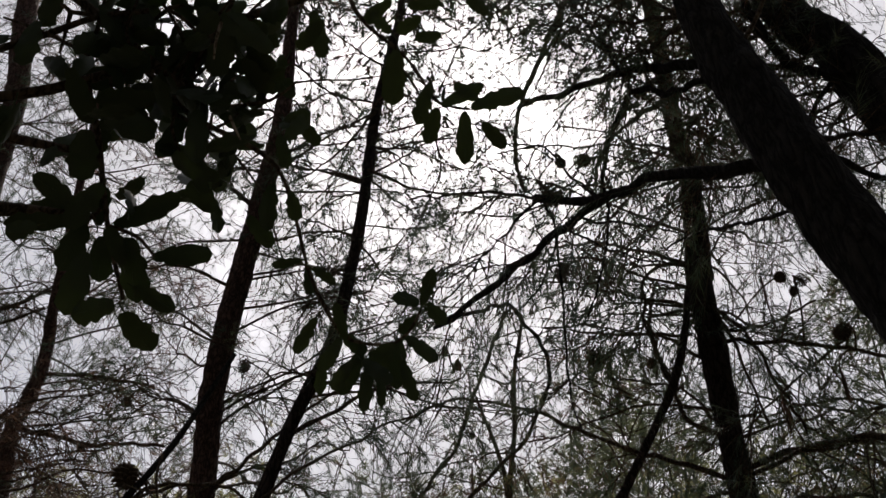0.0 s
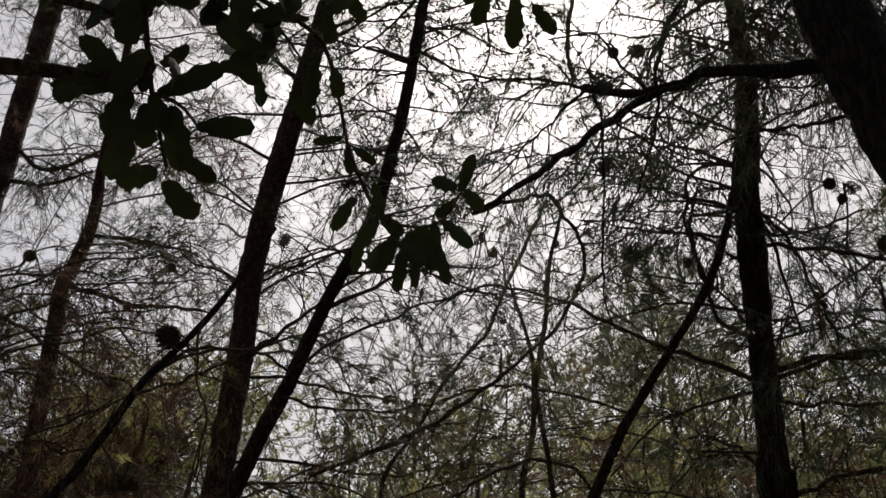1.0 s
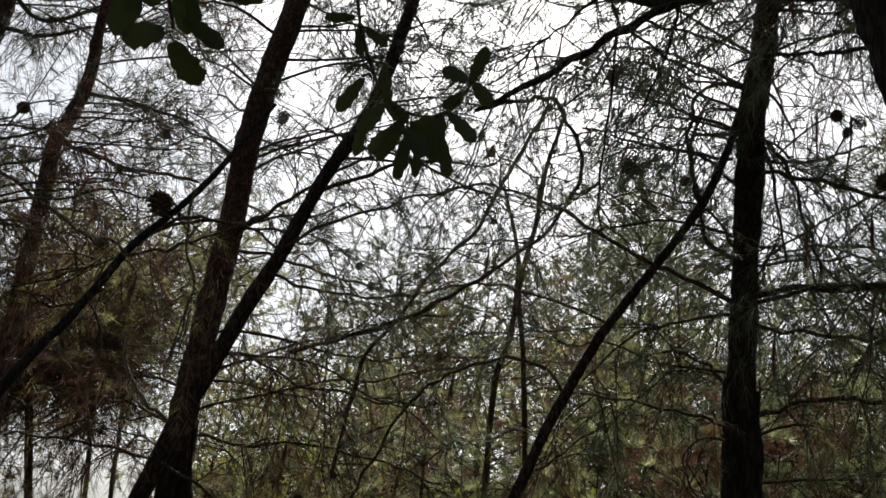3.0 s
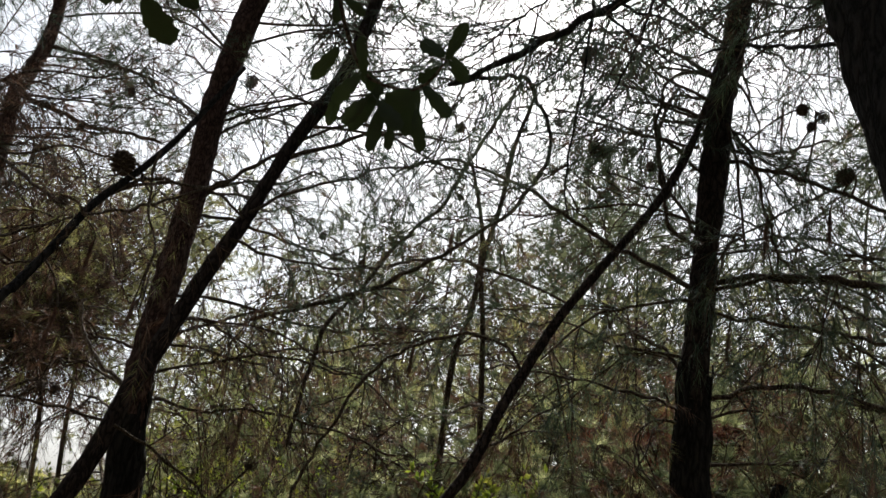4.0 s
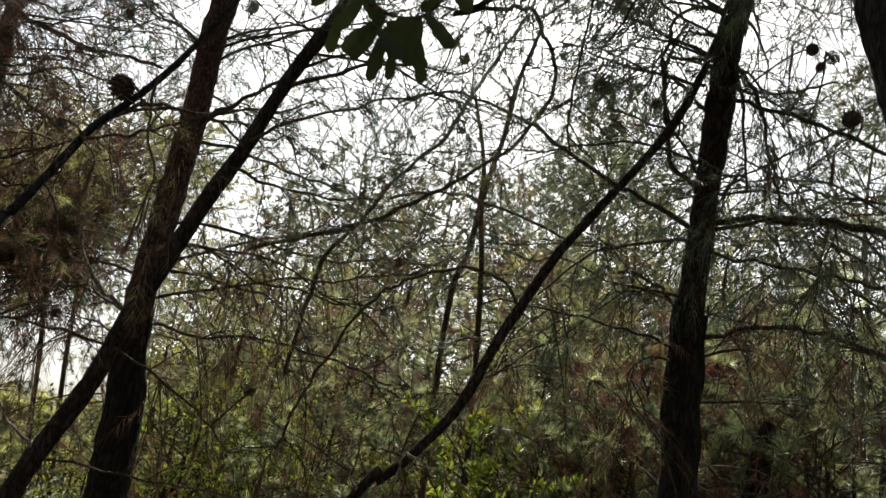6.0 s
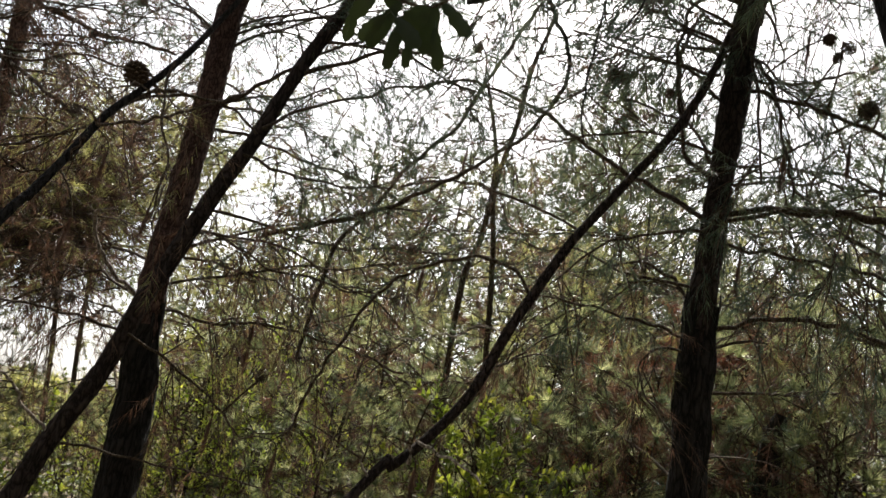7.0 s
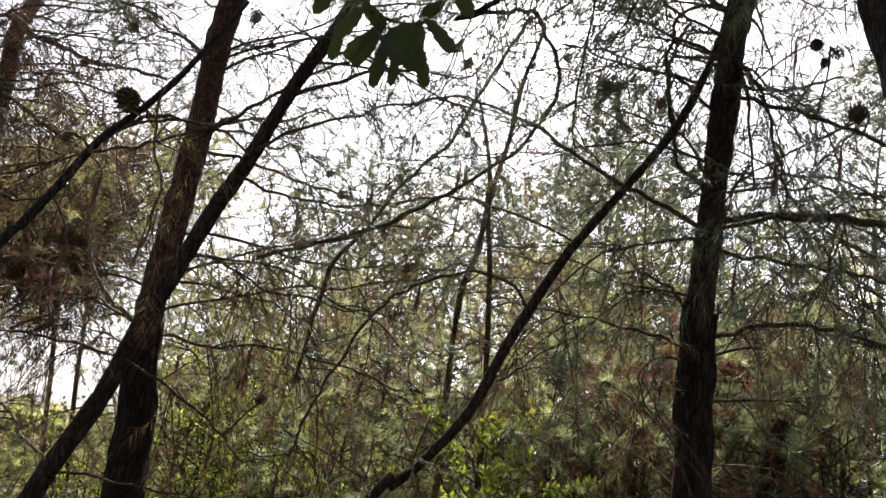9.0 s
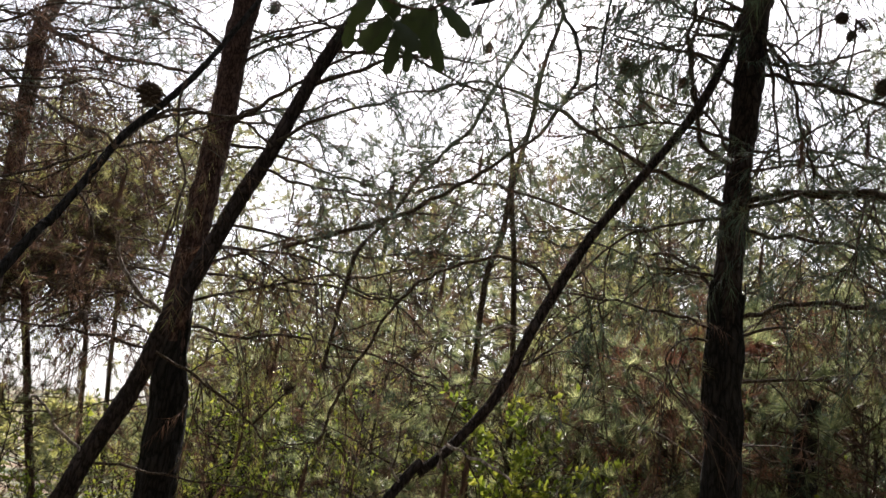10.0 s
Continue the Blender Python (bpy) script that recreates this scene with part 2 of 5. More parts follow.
def stem_mesh(name, points, radii, mat, sides=12, step=0.05, rough=0.06, seed=0):
    """A trunk or limb: a curved, tapered stem with uneven girth, knots and ridges."""
    p = np.asarray(points, float)
    length = np.linalg.norm(np.diff(p, axis=0), axis=1).sum()
    k = max(6, int(length / step))
    line = smooth_line(p, k)
    run = np.concatenate([[0], np.cumsum(np.linalg.norm(np.diff(p, axis=0), axis=1))])
    r = np.interp(np.linspace(0, run[-1], k), run, radii)
    verts, faces = tubes(line[None], r[None], sides)
    verts = verts.reshape(k, sides, 3)
    for i in range(k):
        for j in range(sides):
            out = verts[i, j] - line[i]
            a = j * 2 * math.pi / sides
            q = Vector((math.cos(a) * 1.6, math.sin(a) * 1.6, i * step * 5 + seed * 7.3))
            q2 = Vector((math.cos(a) * 5, math.sin(a) * 5, i * step * 9 + seed * 3.1))
            q3 = Vector((math.cos(a) * 3.2, math.sin(a) * 3.2, i * step * 7 + seed * 5.7))
            crack = (1 - min(1.0, abs(noise.noise(q3)) * 3.5)) ** 2
            verts[i, j] += out * (rough * 2.2 * noise.noise(q) + rough * 1.6 * noise.noise(q2) - rough * 1.8 * crack)
    return mesh_of(name, verts.reshape(-1, 3), faces, mat, True)


rng = np.random.default_rng(7)


def grow(parents, n, length, lo=0.2, hi=1.0, spread=(35, 75), droop=0.15, up=0.0, k=5, wob=0.06):
    """n side shoots on each parent polyline (N, m, 3): bent, wavering polylines (N * n, k, 3)."""
    m = parents.shape[1]
    s = rng.uniform(lo, hi, (len(parents), n)) * (m - 1)
    i = np.minimum(s.astype(int), m - 2)
    fr = (s - i)[..., None]
    rows = np.arange(len(parents))[:, None]
    a, b = parents[rows, i], parents[rows, i + 1]
    base = (a + (b - a) * fr).reshape(-1, 3)
    tan = unit(b - a).reshape(-1, 3)
    side = unit(np.cross(tan, rng.normal(size=tan.shape)))
    ang = np.radians(rng.uniform(*spread, len(base)))[:, None]
    way = unit(tan * np.cos(ang) + side * np.sin(ang) + np.array([0, 0, up]))
    ln = (rng.uniform(*length, len(base)))[:, None, None]
    t = np.linspace(0, 1, k)[None, :, None]
    bend = rng.normal(size=(len(base), 1, 3)) * wob
    line = base[:, None] + way[:, None] * ln * t + bend * ln * (t ** 2) + rng.normal(size=(len(base), k, 3)) * ln * wob * 0.35 * t
    line[..., 2] -= (droop * rng.uniform(0.3, 1.6, len(base))[:, None] * ln[:, :, 0] * t[..., 0] ** 2)
    return line


def needle_mesh(name, twigs, per, length, width, mat, lo=0.35, splay=(25, 60), sag=0.0):
    """Pine needles on the outer part of twigs: long thin blades that point forward and out."""
    base, tan = shoot_points(twigs, per, lo)
    side = unit(np.cross(tan, rng.normal(size=tan.shape)))
    ang = np.radians(rng.uniform(*splay, len(base)))[:, None]
    way = unit(tan * np.cos(ang) + side * np.sin(ang) + np.array([0, 0, -sag]))
    ln = rng.uniform(*length, len(base))[:, None]
    wide = unit(np.cross(way, rng.normal(size=way.shape))) * width / 2
    tip = base + way * ln
    tip[:, 2] -= ln[:, 0] * rng.uniform(0, 0.12, len(base))
    verts = np.stack([base - wide, base + wide, tip], 1).reshape(-1, 3)
    return mesh_of(name, verts, np.arange(len(verts)).reshape(-1, 3), mat)


def shoot_points(twigs, per, lo):
    m = twigs.shape[1]
    s = rng.uniform(lo, 0.999, (len(twigs), per)) * (m - 1)
    i = s.astype(int)
    fr = (s - i)[..., None]
    rows = np.arange(len(twigs))[:, None]
    a, b = twigs[rows, i], twigs[rows, i + 1]
    return (a + (b - a) * fr).reshape(-1, 3), unit(b - a).reshape(-1, 3)


def twig_mesh(name, twigs, r0, r1, mat=None, sides=3):
    k = twigs.shape[1]
    v, f = tubes(twigs, np.broadcast_to(np.linspace(r0, r1, k), twigs.shape[:2]), sides)
    return mesh_of(name, v, f, mat or TWIG)


def cone_shape():
    """An open pine cone, 1 long, hanging from its stalk at the origin: scales in a spiral round a core."""
    verts, faces = [], []
    for i in range(64):
        t = i / 63
        a = i * 2.39996
        r = 0.3 * math.sin(math.pi * (0.12 + 0.8 * t)) ** 0.8 + 0.02
        z = -0.08 - 0.84 * t
        out, side = np.array([math.cos(a), math.sin(a), 0]), np.array([-math.sin(a), math.cos(a), 0])
        w = 0.095 * (1.15 - 0.6 * abs(t - 0.45))
        root = out * 0.04 + np.array([0, 0, z + 0.05])
        tip = out * (r + 0.08) + np.array([0, 0, z - 0.05 + 0.04 * t])
        n = len(verts)
        verts += [root, out * r * 0.8 + side * w + np.array([0, 0, z]), tip + np.array([0, 0, 0.035]), out * r * 0.8 - side * w + np.array([0, 0, z]), tip - np.array([0, 0, 0.03])]
        faces += [(n, n + 1, n + 2), (n, n + 2, n + 3), (n + 1, n + 4, n + 2), (n + 2, n + 4, n + 3), (n, n + 4, n + 1), (n, n + 3, n + 4)]
    n = len(verts)
    for j in range(6):
        a = j * math.pi / 3
        verts += [np.array([math.cos(a) * 0.03, math.sin(a) * 0.03, 0.08]), np.array([math.cos(a) * 0.12, math.sin(a) * 0.12, -0.5])]
    verts.append(np.array([0, 0, -0.97]))
    for j in range(6):
        a, b = n + 2 * j, n + 2 * ((j + 1) % 6)
        faces += [(a, a + 1, b + 1), (a, b + 1, b), (a + 1, n + 12, b + 1)]
    return mesh_of("pine_cone", verts, faces, CONE)


CONE_MESH = cone_shape()
SHOOTS = {}


def cone(tree, at, size, lean=(0, 0)):
    """One cone on a short twig from the nearest branch; all cones share a mesh."""
    top = np.array(at) + np.array([0, 0, size * 0.5])
    near = np.vstack([p for p, _, _ in SHOOTS[tree.name]])
    root = near[np.argmin(np.linalg.norm(near - top, axis=1))]
    bend = (root + top) / 2 + np.array([0.02, 0, 0.12 * np.linalg.norm(root - top)])
    twig = part("cone_twig", stem_mesh("cone_twig", [root, bend, top], [0.006, 0.005, 0.0045], TWIG, 5, 0.03, 0.08), tree)
    ob = tagged(new("pine_cone", CONE_MESH), "open brown pine cone")
    ob.parent = twig
    ob.matrix_basis = pose(*(Vector(top) - tree.location), lean[0], lean[1], size * 900) @ Matrix.Diagonal((size * 1.15, size * 1.15, size, 1))
    return ob


def limb(tree, points, r0, r1, wear="g", bark=None):
    """A main branch through a few bends, thinning from r0 to r1. wear: g green, d with dead needles, b bare."""
    p = smooth_line(points, max(8, len(points) * 3))
    p[1:-1] += rng.normal(size=(len(p) - 2, 3)) * 0.006
    # limbs of tree_d and tree_e get near-black bark in place of backlit shade
    ob = part("branch", stem_mesh("branch", p, np.linspace(r0, r1, len(p)), bark or (CHARRED_SHADED if tree in (tree_d, tree_e) else TWIG), 7, 0.03, 0.09, len(SHOOTS)), tree)
    SHOOTS.setdefault(tree.name, []).append((smooth_line(points, 10), wear, ob))
    return ob


def tassel(tree, at, length):
    """A bundle of dead needles caught on a thin hanging twig."""
    at = np.array(at)
    near = np.vstack([p for p, _, _ in SHOOTS[tree.name]])
    root = near[np.argmin(np.linalg.norm(near - at, axis=1))]
    twig = part("hanging_twig", stem_mesh("hanging_twig", [root, (root + at) / 2 + np.array([0, 0, 0.03]), at, at - np.array([0.01, 0, length * 0.7])], [0.005, 0.004, 0.0035, 0.002], TWIG, 5, 0.03, 0.08), tree)
    line = np.array([[at, at - np.array([0.004, 0, length * 0.3]), at - np.array([0.01, 0, length * 0.65])]])
    part("dead_needles", needle_mesh("dead_needles", line, 170, (length * 0.35, length * 0.6), 0.0024, NEEDLE_DEAD, 0.0, (4, 24), 0.8), twig, "bundle of dead brown needles", "stuff")


def trunk(tree, points, radii, mat, sides=14, rough=0.05, label="", step=0.05):
    return part("trunk", stem_mesh("trunk", points, radii, mat, sides, step, rough, len(bpy.data.objects) % 17), tree, label)


def charred_foot(tree, points, radii, top, seed):
    """Thick black bark plates round the foot of a trunk that a ground fire has burnt, with a ragged upper edge."""
    p = np.asarray(points, float)
    run = np.concatenate([[0], np.cumsum(np.linalg.norm(np.diff(p, axis=0), axis=1))])
    k, sides = int(run[-1] / 0.03), 24
    line = smooth_line(p, k)
    r = np.interp(np.linspace(0, run[-1], k), run, radii)
    v, f = tubes(line[None], r[None] * 1.07, sides)
    v = v.reshape(k, sides, 3)
    for i in range(k):
        for j in range(sides):
            a = j * 2 * math.pi / sides
            q = Vector((math.cos(a) * 1.5, math.sin(a) * 1.5, line[i, 2] * 2.2 + seed))
            q2 = Vector((math.cos(a) * 4.5, math.sin(a) * 4.5, line[i, 2] * 6 + seed))
            v[i, j] += (v[i, j] - line[i]) * (0.2 * noise.noise(q) + 0.2 * noise.noise(q2) + 0.05)
    edge = np.array([top + 0.3 * noise.noise(Vector((math.cos(j * 0.262) * 2, math.sin(j * 0.262) * 2, seed))) + 0.12 * noise.noise(Vector((j * 1.7, seed, 0))) for j in range(sides)])
    keep = line[f[:, 0] // sides, 2] < edge[f[:, 0] % sides]
    part("charred_bark", mesh_of("charred_bark", v.reshape(-1, 3), f[keep], CHARRED_SHADED, True), tree, "thick black fire-charred and shaded bark at the foot")


# ---- ground ----
def build_ground():
    rings = [0, 1, 2, 3, 4, 5, 6, 7, 8, 9, 10, 12, 14, 17, 20, 25, 32, 40, 55, 75, 100, 140, 200, 280, 400, 600, 1000, 1800, 3000]
    n, verts, faces = 72, [], []
    for r in rings:
        for j in range(n):
            a = j * 2 * math.pi / n
            x, y = r * math.sin(a), r * math.cos(a)
            z = 0.10 * noise.noise(Vector((x * 0.5, y * 0.5, 0))) + 0.03 * noise.noise(Vector((x * 2, y * 2, 3))) if r < 60 else 0.0
            far = max(0.0, min(1.0, (r - 60) / 220))
            z += far * far * (7.5 + 3.0 * noise.noise(Vector((x * 0.006, y * 0.006, 5))))
            verts.append((x, y, z - 0.03))
    for i in range(len(rings) - 1):
        for j in range(n):
            a, b = i * n + j, i * n + (j + 1) % n
            faces.append((a, b, b + n, a + n))
    ob = new("ground", mesh_of("ground", verts, faces, GROUND, True))
    tagged(ob, "forest floor of brown needle litter and earth", "ground", kind="structure")


build_ground()


# ---- dressing the limbs with shoots, needles and dead tufts ----
def dress(tree, per=28, width=0.0026, live=None, more=1.0):
    """Side shoots, live needles and hanging dead needles for every limb of one tree."""
    for line, wear, ob in SHOOTS.get(tree.name, []):
        n = max(2, round(np.linalg.norm(np.diff(line, axis=0), axis=1).sum() * 9.5 * more))
        if wear == "g":
            a = grow(line[None], n, (0.18, 0.75), 0.1, 1.0, (30, 75), 0.3, k=6, wob=0.12)
            b = grow(a, 5, (0.1, 0.32), 0.15, 1.0, (25, 60), 0.25, k=3, wob=0.1)
            part("needles", needle_mesh("needles", b, per, (0.07, 0.13), width, live or NEEDLE, 0.25, (15, 55), 0.3), ob, "fine green pine needles in tufts", "stuff")
            wood = [(a, 0.0045, 0.002), (b, 0.0022, 0.001)]
        elif wear == "d":
            a = grow(line[None], max(2, round(n * 0.6)), (0.15, 0.6), 0.1, 1.0, (40, 85), 0.6, k=6, wob=0.12)
            b = grow(a, 4, (0.1, 0.35), 0.2, 1.0, (25, 60), 0.8, k=3, wob=0.1)
            part("dead_needles", needle_mesh("dead_needles", b, per, (0.05, 0.1), width, NEEDLE_DEAD, 0.3, (12, 60), 0.35), ob, "hanging dead brown needles", "stuff")
            part("needles", needle_mesh("needles", b[::3], per, (0.05, 0.09), width, live or NEEDLE_OLIVE, 0.4), ob, "olive green pine needles", "stuff")
            wood = [(a, 0.0046, 0.002), (b, 0.0023, 0.001)]
        else:
            a = grow(line[None], max(2, n // 2), (0.1, 0.5), 0.1, 1.0, (40, 80), 0.1, k=6, wob=0.14)
            wood = [(a, 0.0045, 0.0016)]
        for a, r0, r1 in wood:
            part("brushwood", twig_mesh("brushwood", a, r0, r1), ob, kind="stuff")


def crown(tree, spine, n, length, per=24, width=0.003, live=None, droop=0.1, dead=0.25, subs=8, up=0.25, twigs=5, thick=0.010):
    """Limbs all round a stretch of the trunk, each with its shoots and needles."""
    line = smooth_line(spine, 12)
    limbs = grow(line[None], n, length, 0.0, 0.97, (55, 90), droop, up, k=8, wob=0.1)
    for l in limbs:
        if l[-1, 1] - l[0, 1] < -0.25 * np.linalg.norm(l[-1] - l[0]):  # boughs that point at the camera are mirrored back, to keep trunks clear in its view
            l[:, 1] = 2 * l[0, 1] - l[:, 1]
        ob = part("branch", stem_mesh("branch", l, np.linspace(thick, 0.004, 8), TWIG, 5, 0.08, 0.05), tree)
        a = grow(l[None], subs, (0.25, 0.9), 0.1, 1.0, (30, 70), droop + 0.1, k=6, wob=0.13)
        b = grow(a, twigs, (0.1, 0.35), 0.1, 1.0, (25, 60), droop + 0.05, k=3, wob=0.1)
        part("brushwood", twig_mesh("brushwood", a, 0.0045, 0.002), ob, kind="stuff")
        if twigs > 3:
            part("brushwood", twig_mesh("brushwood", b, 0.0024, 0.0011), ob, kind="stuff")
        if rng.random() > dead:
            part("needles", needle_mesh("needles", b, per, (0.05, 0.1), width, live or NEEDLE, 0.55, (20, 75), 0.15), ob, "fine green pine needles in tufts", "stuff")
        else:
            part("dead_needles", needle_mesh("dead_needles", b, per * 4 // 5, (0.05, 0.1), width, NEEDLE_DEAD, 0.3, (20, 70), 0.1), ob, "dead brown needles in tufts", "stuff")


# ---- the near trees ----
tree_b = thing("pine_tree", (-1.33, 4.41, 0), "slender pine with reddish brown bark leaning slightly", "tree")
trunk(tree_b, [(-1.328, 4.405, -0.1), (-1.388, 4.386, 1.297), (-1.4, 4.382, 1.604), (-1.448, 4.366, 2.186), (-1.443, 4.368, 2.592), (-1.416, 4.377, 3.293), (-1.404, 4.38, 4.086), (-1.23, 4.433, 5.481), (-1.148, 4.454, 6.254), (-1.128, 4.46, 7.181), (-1.068, 4.475, 9.18)],
      [0.106, 0.089, 0.083, 0.077, 0.074, 0.074, 0.079, 0.074, 0.065, 0.051, 0.015], BARK, 20, 0.05, step=0.025)
tree_c = thing("pine_tree", (-2.01, 3.58, 0), "thin leaning pine with knobbly dark trunk", "tree")
trunk(tree_c, [(-2.006, 3.585, -0.1), (-1.606, 3.827, 1.265), (-1.544, 3.871, 1.467), (-1.429, 3.934, 1.791), (-1.352, 3.98, 2.13), (-1.274, 4.024, 2.375), (-1.159, 4.078, 2.76), (-1.047, 4.126, 3.071), (-0.955, 4.167, 3.393), (-0.853, 4.207, 3.697), (-0.692, 4.255, 4.117), (-0.599, 4.287, 4.619), (-0.522, 4.315, 5.138), (-0.426, 4.343, 6.063), (-0.309, 4.371, 6.705), (-0.191, 4.396, 7.43), (-0.054, 4.426, 9.024)],
      [0.058, 0.049, 0.045, 0.044, 0.044, 0.045, 0.044, 0.041, 0.039, 0.039, 0.041, 0.040, 0.039, 0.040, 0.039, 0.034, 0.015], BARK_DARK, 20, 0.05, step=0.025)
tree_a = thing("pine_tree", (1.24, 3.78, 0), "tall pine with dark fissured reddish bark", "tree")
trunk(tree_a, [(1.237, 3.783, -0.1), (1.257, 3.797, 1.643), (1.25, 3.804, 2.05), (1.258, 3.806, 2.416), (1.269, 3.806, 2.717), (1.297, 3.801, 3.146), (1.329, 3.795, 3.597), (1.359, 3.793, 4.022), (1.37, 3.785, 4.072), (1.419, 3.775, 4.389), (1.467, 3.761, 4.797), (1.472, 3.764, 5.172), (1.516, 3.751, 5.778), (1.557, 3.739, 6.349), (1.644, 3.713, 8.748)],
      [0.088, 0.073, 0.073, 0.069, 0.066, 0.063, 0.071, 0.069, 0.080, 0.066, 0.057, 0.053, 0.054, 0.051, 0.015], BARK_DARK, 20, 0.05, step=0.025)
# black bark colour stands in for backlight on tree_d and tree_e
tree_d = thing("pine_tree", (1.51, 1.45, 0), "thick leaning pine trunk, black as a backlit silhouette", "tree")
trunk(tree_d, [(1.505, 1.447, -0.1), (1.241, 1.877, 2.434), (1.217, 1.916, 2.668), (1.179, 1.963, 2.946), (1.138, 2.01, 3.273), (1.088, 2.061, 3.747), (1.049, 2.103, 4.25), (0.869, 2.291, 8.242)],
      [0.119, 0.099, 0.102, 0.104, 0.108, 0.102, 0.082, 0.015], CHARRED_SHADED, 20, 0.05, step=0.025)
tree_e = thing("pine_tree", (2.74, 1.99, 0), "leaning pine, black as a backlit silhouette, with heavy upper boughs", "tree")
trunk(tree_e, [(2.737, 1.989, -0.1), (1.932, 2.551, 3.938), (1.895, 2.578, 4.263), (1.824, 2.629, 4.6), (1.731, 2.691, 4.945), (1.381, 2.933, 7.914)],
      [0.139, 0.116, 0.110, 0.107, 0.104, 0.015], CHARRED_SHADED)
tree_g1 = thing("pine_tree", (-3.93, 5.8, 0), "distant reddish pine trunk with open crown", "tree")
trunk(tree_g1, [(-3.927, 5.803, -0.1), (-4.111, 5.666, 5.086), (-4.104, 5.671, 5.368), (-4.14, 5.644, 7.785), (-4.24, 5.57, 8.72), (-4.3, 5.524, 9.418), (-4.421, 5.432, 11.914)],
      [0.109, 0.091, 0.093, 0.109, 0.111, 0.110, 0.015], BARK)
tree_g2 = thing("pine_tree", (-3.15, 5.9, 0), "crooked brown pine further back in the wood", "tree")
trunk(tree_g2, [(-3.148, 5.899, -0.1), (-3.203, 5.541, 3.7), (-3.207, 5.522, 4.002), (-3.2, 5.509, 4.006), (-3.212, 5.486, 4.278), (-3.154, 5.503, 4.561), (-3.114, 5.51, 4.847), (-3.121, 5.489, 5.201), (-3.127, 5.469, 5.403), (-3.17, 5.342, 8.9)],
      [0.073, 0.061, 0.060, 0.058, 0.056, 0.053, 0.048, 0.045, 0.043, 0.015], BARK)
tree_s1 = thing("sapling", (0.23, 5.45, 0), "thin bare crooked sapling stem", "tree")
trunk(tree_s1, [(0.226, 5.447, -0.1), (0.204, 5.496, 1.417), (0.201, 5.509, 1.769), (0.19, 5.522, 2.207), (0.187, 5.534, 2.588), (0.208, 5.546, 2.907), (0.276, 5.556, 3.16), (0.302, 5.567, 3.54), (0.278, 5.581, 3.842), (0.153, 5.598, 4.322)],
      [0.029, 0.024, 0.023, 0.021, 0.021, 0.022, 0.020, 0.019, 0.014, 0.011], TWIG, 9)
tree_s2 = thing("sapling", (0.53, 5.27, 0), "thin whippy sapling with long arching branches", "tree")
trunk(tree_s2, [(0.532, 5.274, -0.1), (0.452, 5.281, 1.455), (0.443, 5.281, 1.723), (0.426, 5.283, 2.068), (0.402, 5.285, 2.424), (0.355, 5.288, 2.98), (0.299, 5.292, 3.366), (0.317, 5.291, 3.569), (0.381, 5.286, 3.904), (0.427, 5.283, 4.333), (0.494, 5.277, 4.601), (0.538, 5.273, 4.782)],
      [0.024, 0.020, 0.020, 0.019, 0.019, 0.019, 0.018, 0.018, 0.017, 0.016, 0.014, 0.013], TWIG, 9)
tree_f = thing("leaning_trunk", (-1.18, 2.76, 0), "broken dead pine stem leaning against a tree", "tree")
trunk(tree_f, [(-1.182, 2.758, -0.1), (-0.154, 3.296, 1.458), (-0.059, 3.346, 1.552), (0.06, 3.393, 1.674), (0.22, 3.433, 1.897), (0.337, 3.47, 2.174), (0.432, 3.507, 2.375), (0.554, 3.537, 2.613), (0.649, 3.568, 2.765), (0.793, 3.587, 2.978), (0.941, 3.599, 3.196), (1.068, 3.612, 3.418), (1.171, 3.629, 3.676), (1.235, 3.657, 3.884)],
      [0.024, 0.020, 0.020, 0.021, 0.022, 0.023, 0.022, 0.022, 0.021, 0.021, 0.020, 0.021, 0.019, 0.017], BARK_DARK, 20, 0.05, step=0.025)
# silhouette tone put into this stem's bark colour
tree_h = thing("pine_tree", (-1.99, 1.53, 0), "slender slanting pine stem with open cones", "tree")
trunk(tree_h, [(-1.991, 1.533, -0.1), (-1.459, 2.622, 2.028), (-1.407, 2.73, 2.218), (-1.348, 2.839, 2.448), (-1.304, 2.938, 2.647), (-1.226, 3.048, 2.834), (-1.142, 3.157, 3.059), (-1.069, 3.258, 3.308), (-1.004, 3.353, 3.54)],
      [0.023, 0.019, 0.017, 0.016, 0.015, 0.014, 0.014, 0.012, 0.011], CHARRED_SHADED, 9)
tree_n1 = thing("pine_tree", (-2.84, 7.49, 0), "thin bare stemmed pine with a high crown", "tree")
trunk(tree_n1, [(-2.843, 7.488, -0.1), (-3.083, 7.382, 1.52), (-3.154, 7.352, 2.096), (-3.285, 7.294, 2.886), (-3.362, 7.259, 3.397), (-3.42, 7.232, 3.817)],
      [0.028, 0.023, 0.021, 0.019, 0.019, 0.017], TWIG, 9)
tree_n2 = thing("pine_tree", (-3.03, 8.48, 0), "thin bare stemmed pine with a high crown", "tree")
trunk(tree_n2, [(-3.031, 8.484, -0.1), (-3.296, 8.375, 1.864), (-3.372, 8.345, 2.647), (-3.489, 8.296, 3.453), (-3.59, 8.253, 4.043), (-3.664, 8.22, 4.464)],
      [0.028, 0.024, 0.021, 0.021, 0.019, 0.019], TWIG, 9)
tree_n3 = thing("pine_tree", (-2.87, 6.96, 0), "thin brown stemmed pine with a ragged crown", "tree")
trunk(tree_n3, [(-2.866, 6.96, -0.1), (-3.243, 6.762, 1.565), (-3.419, 6.676, 2.35), (-3.604, 6.577, 3.16), (-3.709, 6.518, 3.621), (-3.797, 6.468, 3.994)],
      [0.039, 0.033, 0.031, 0.029, 0.027, 0.025], BARK)
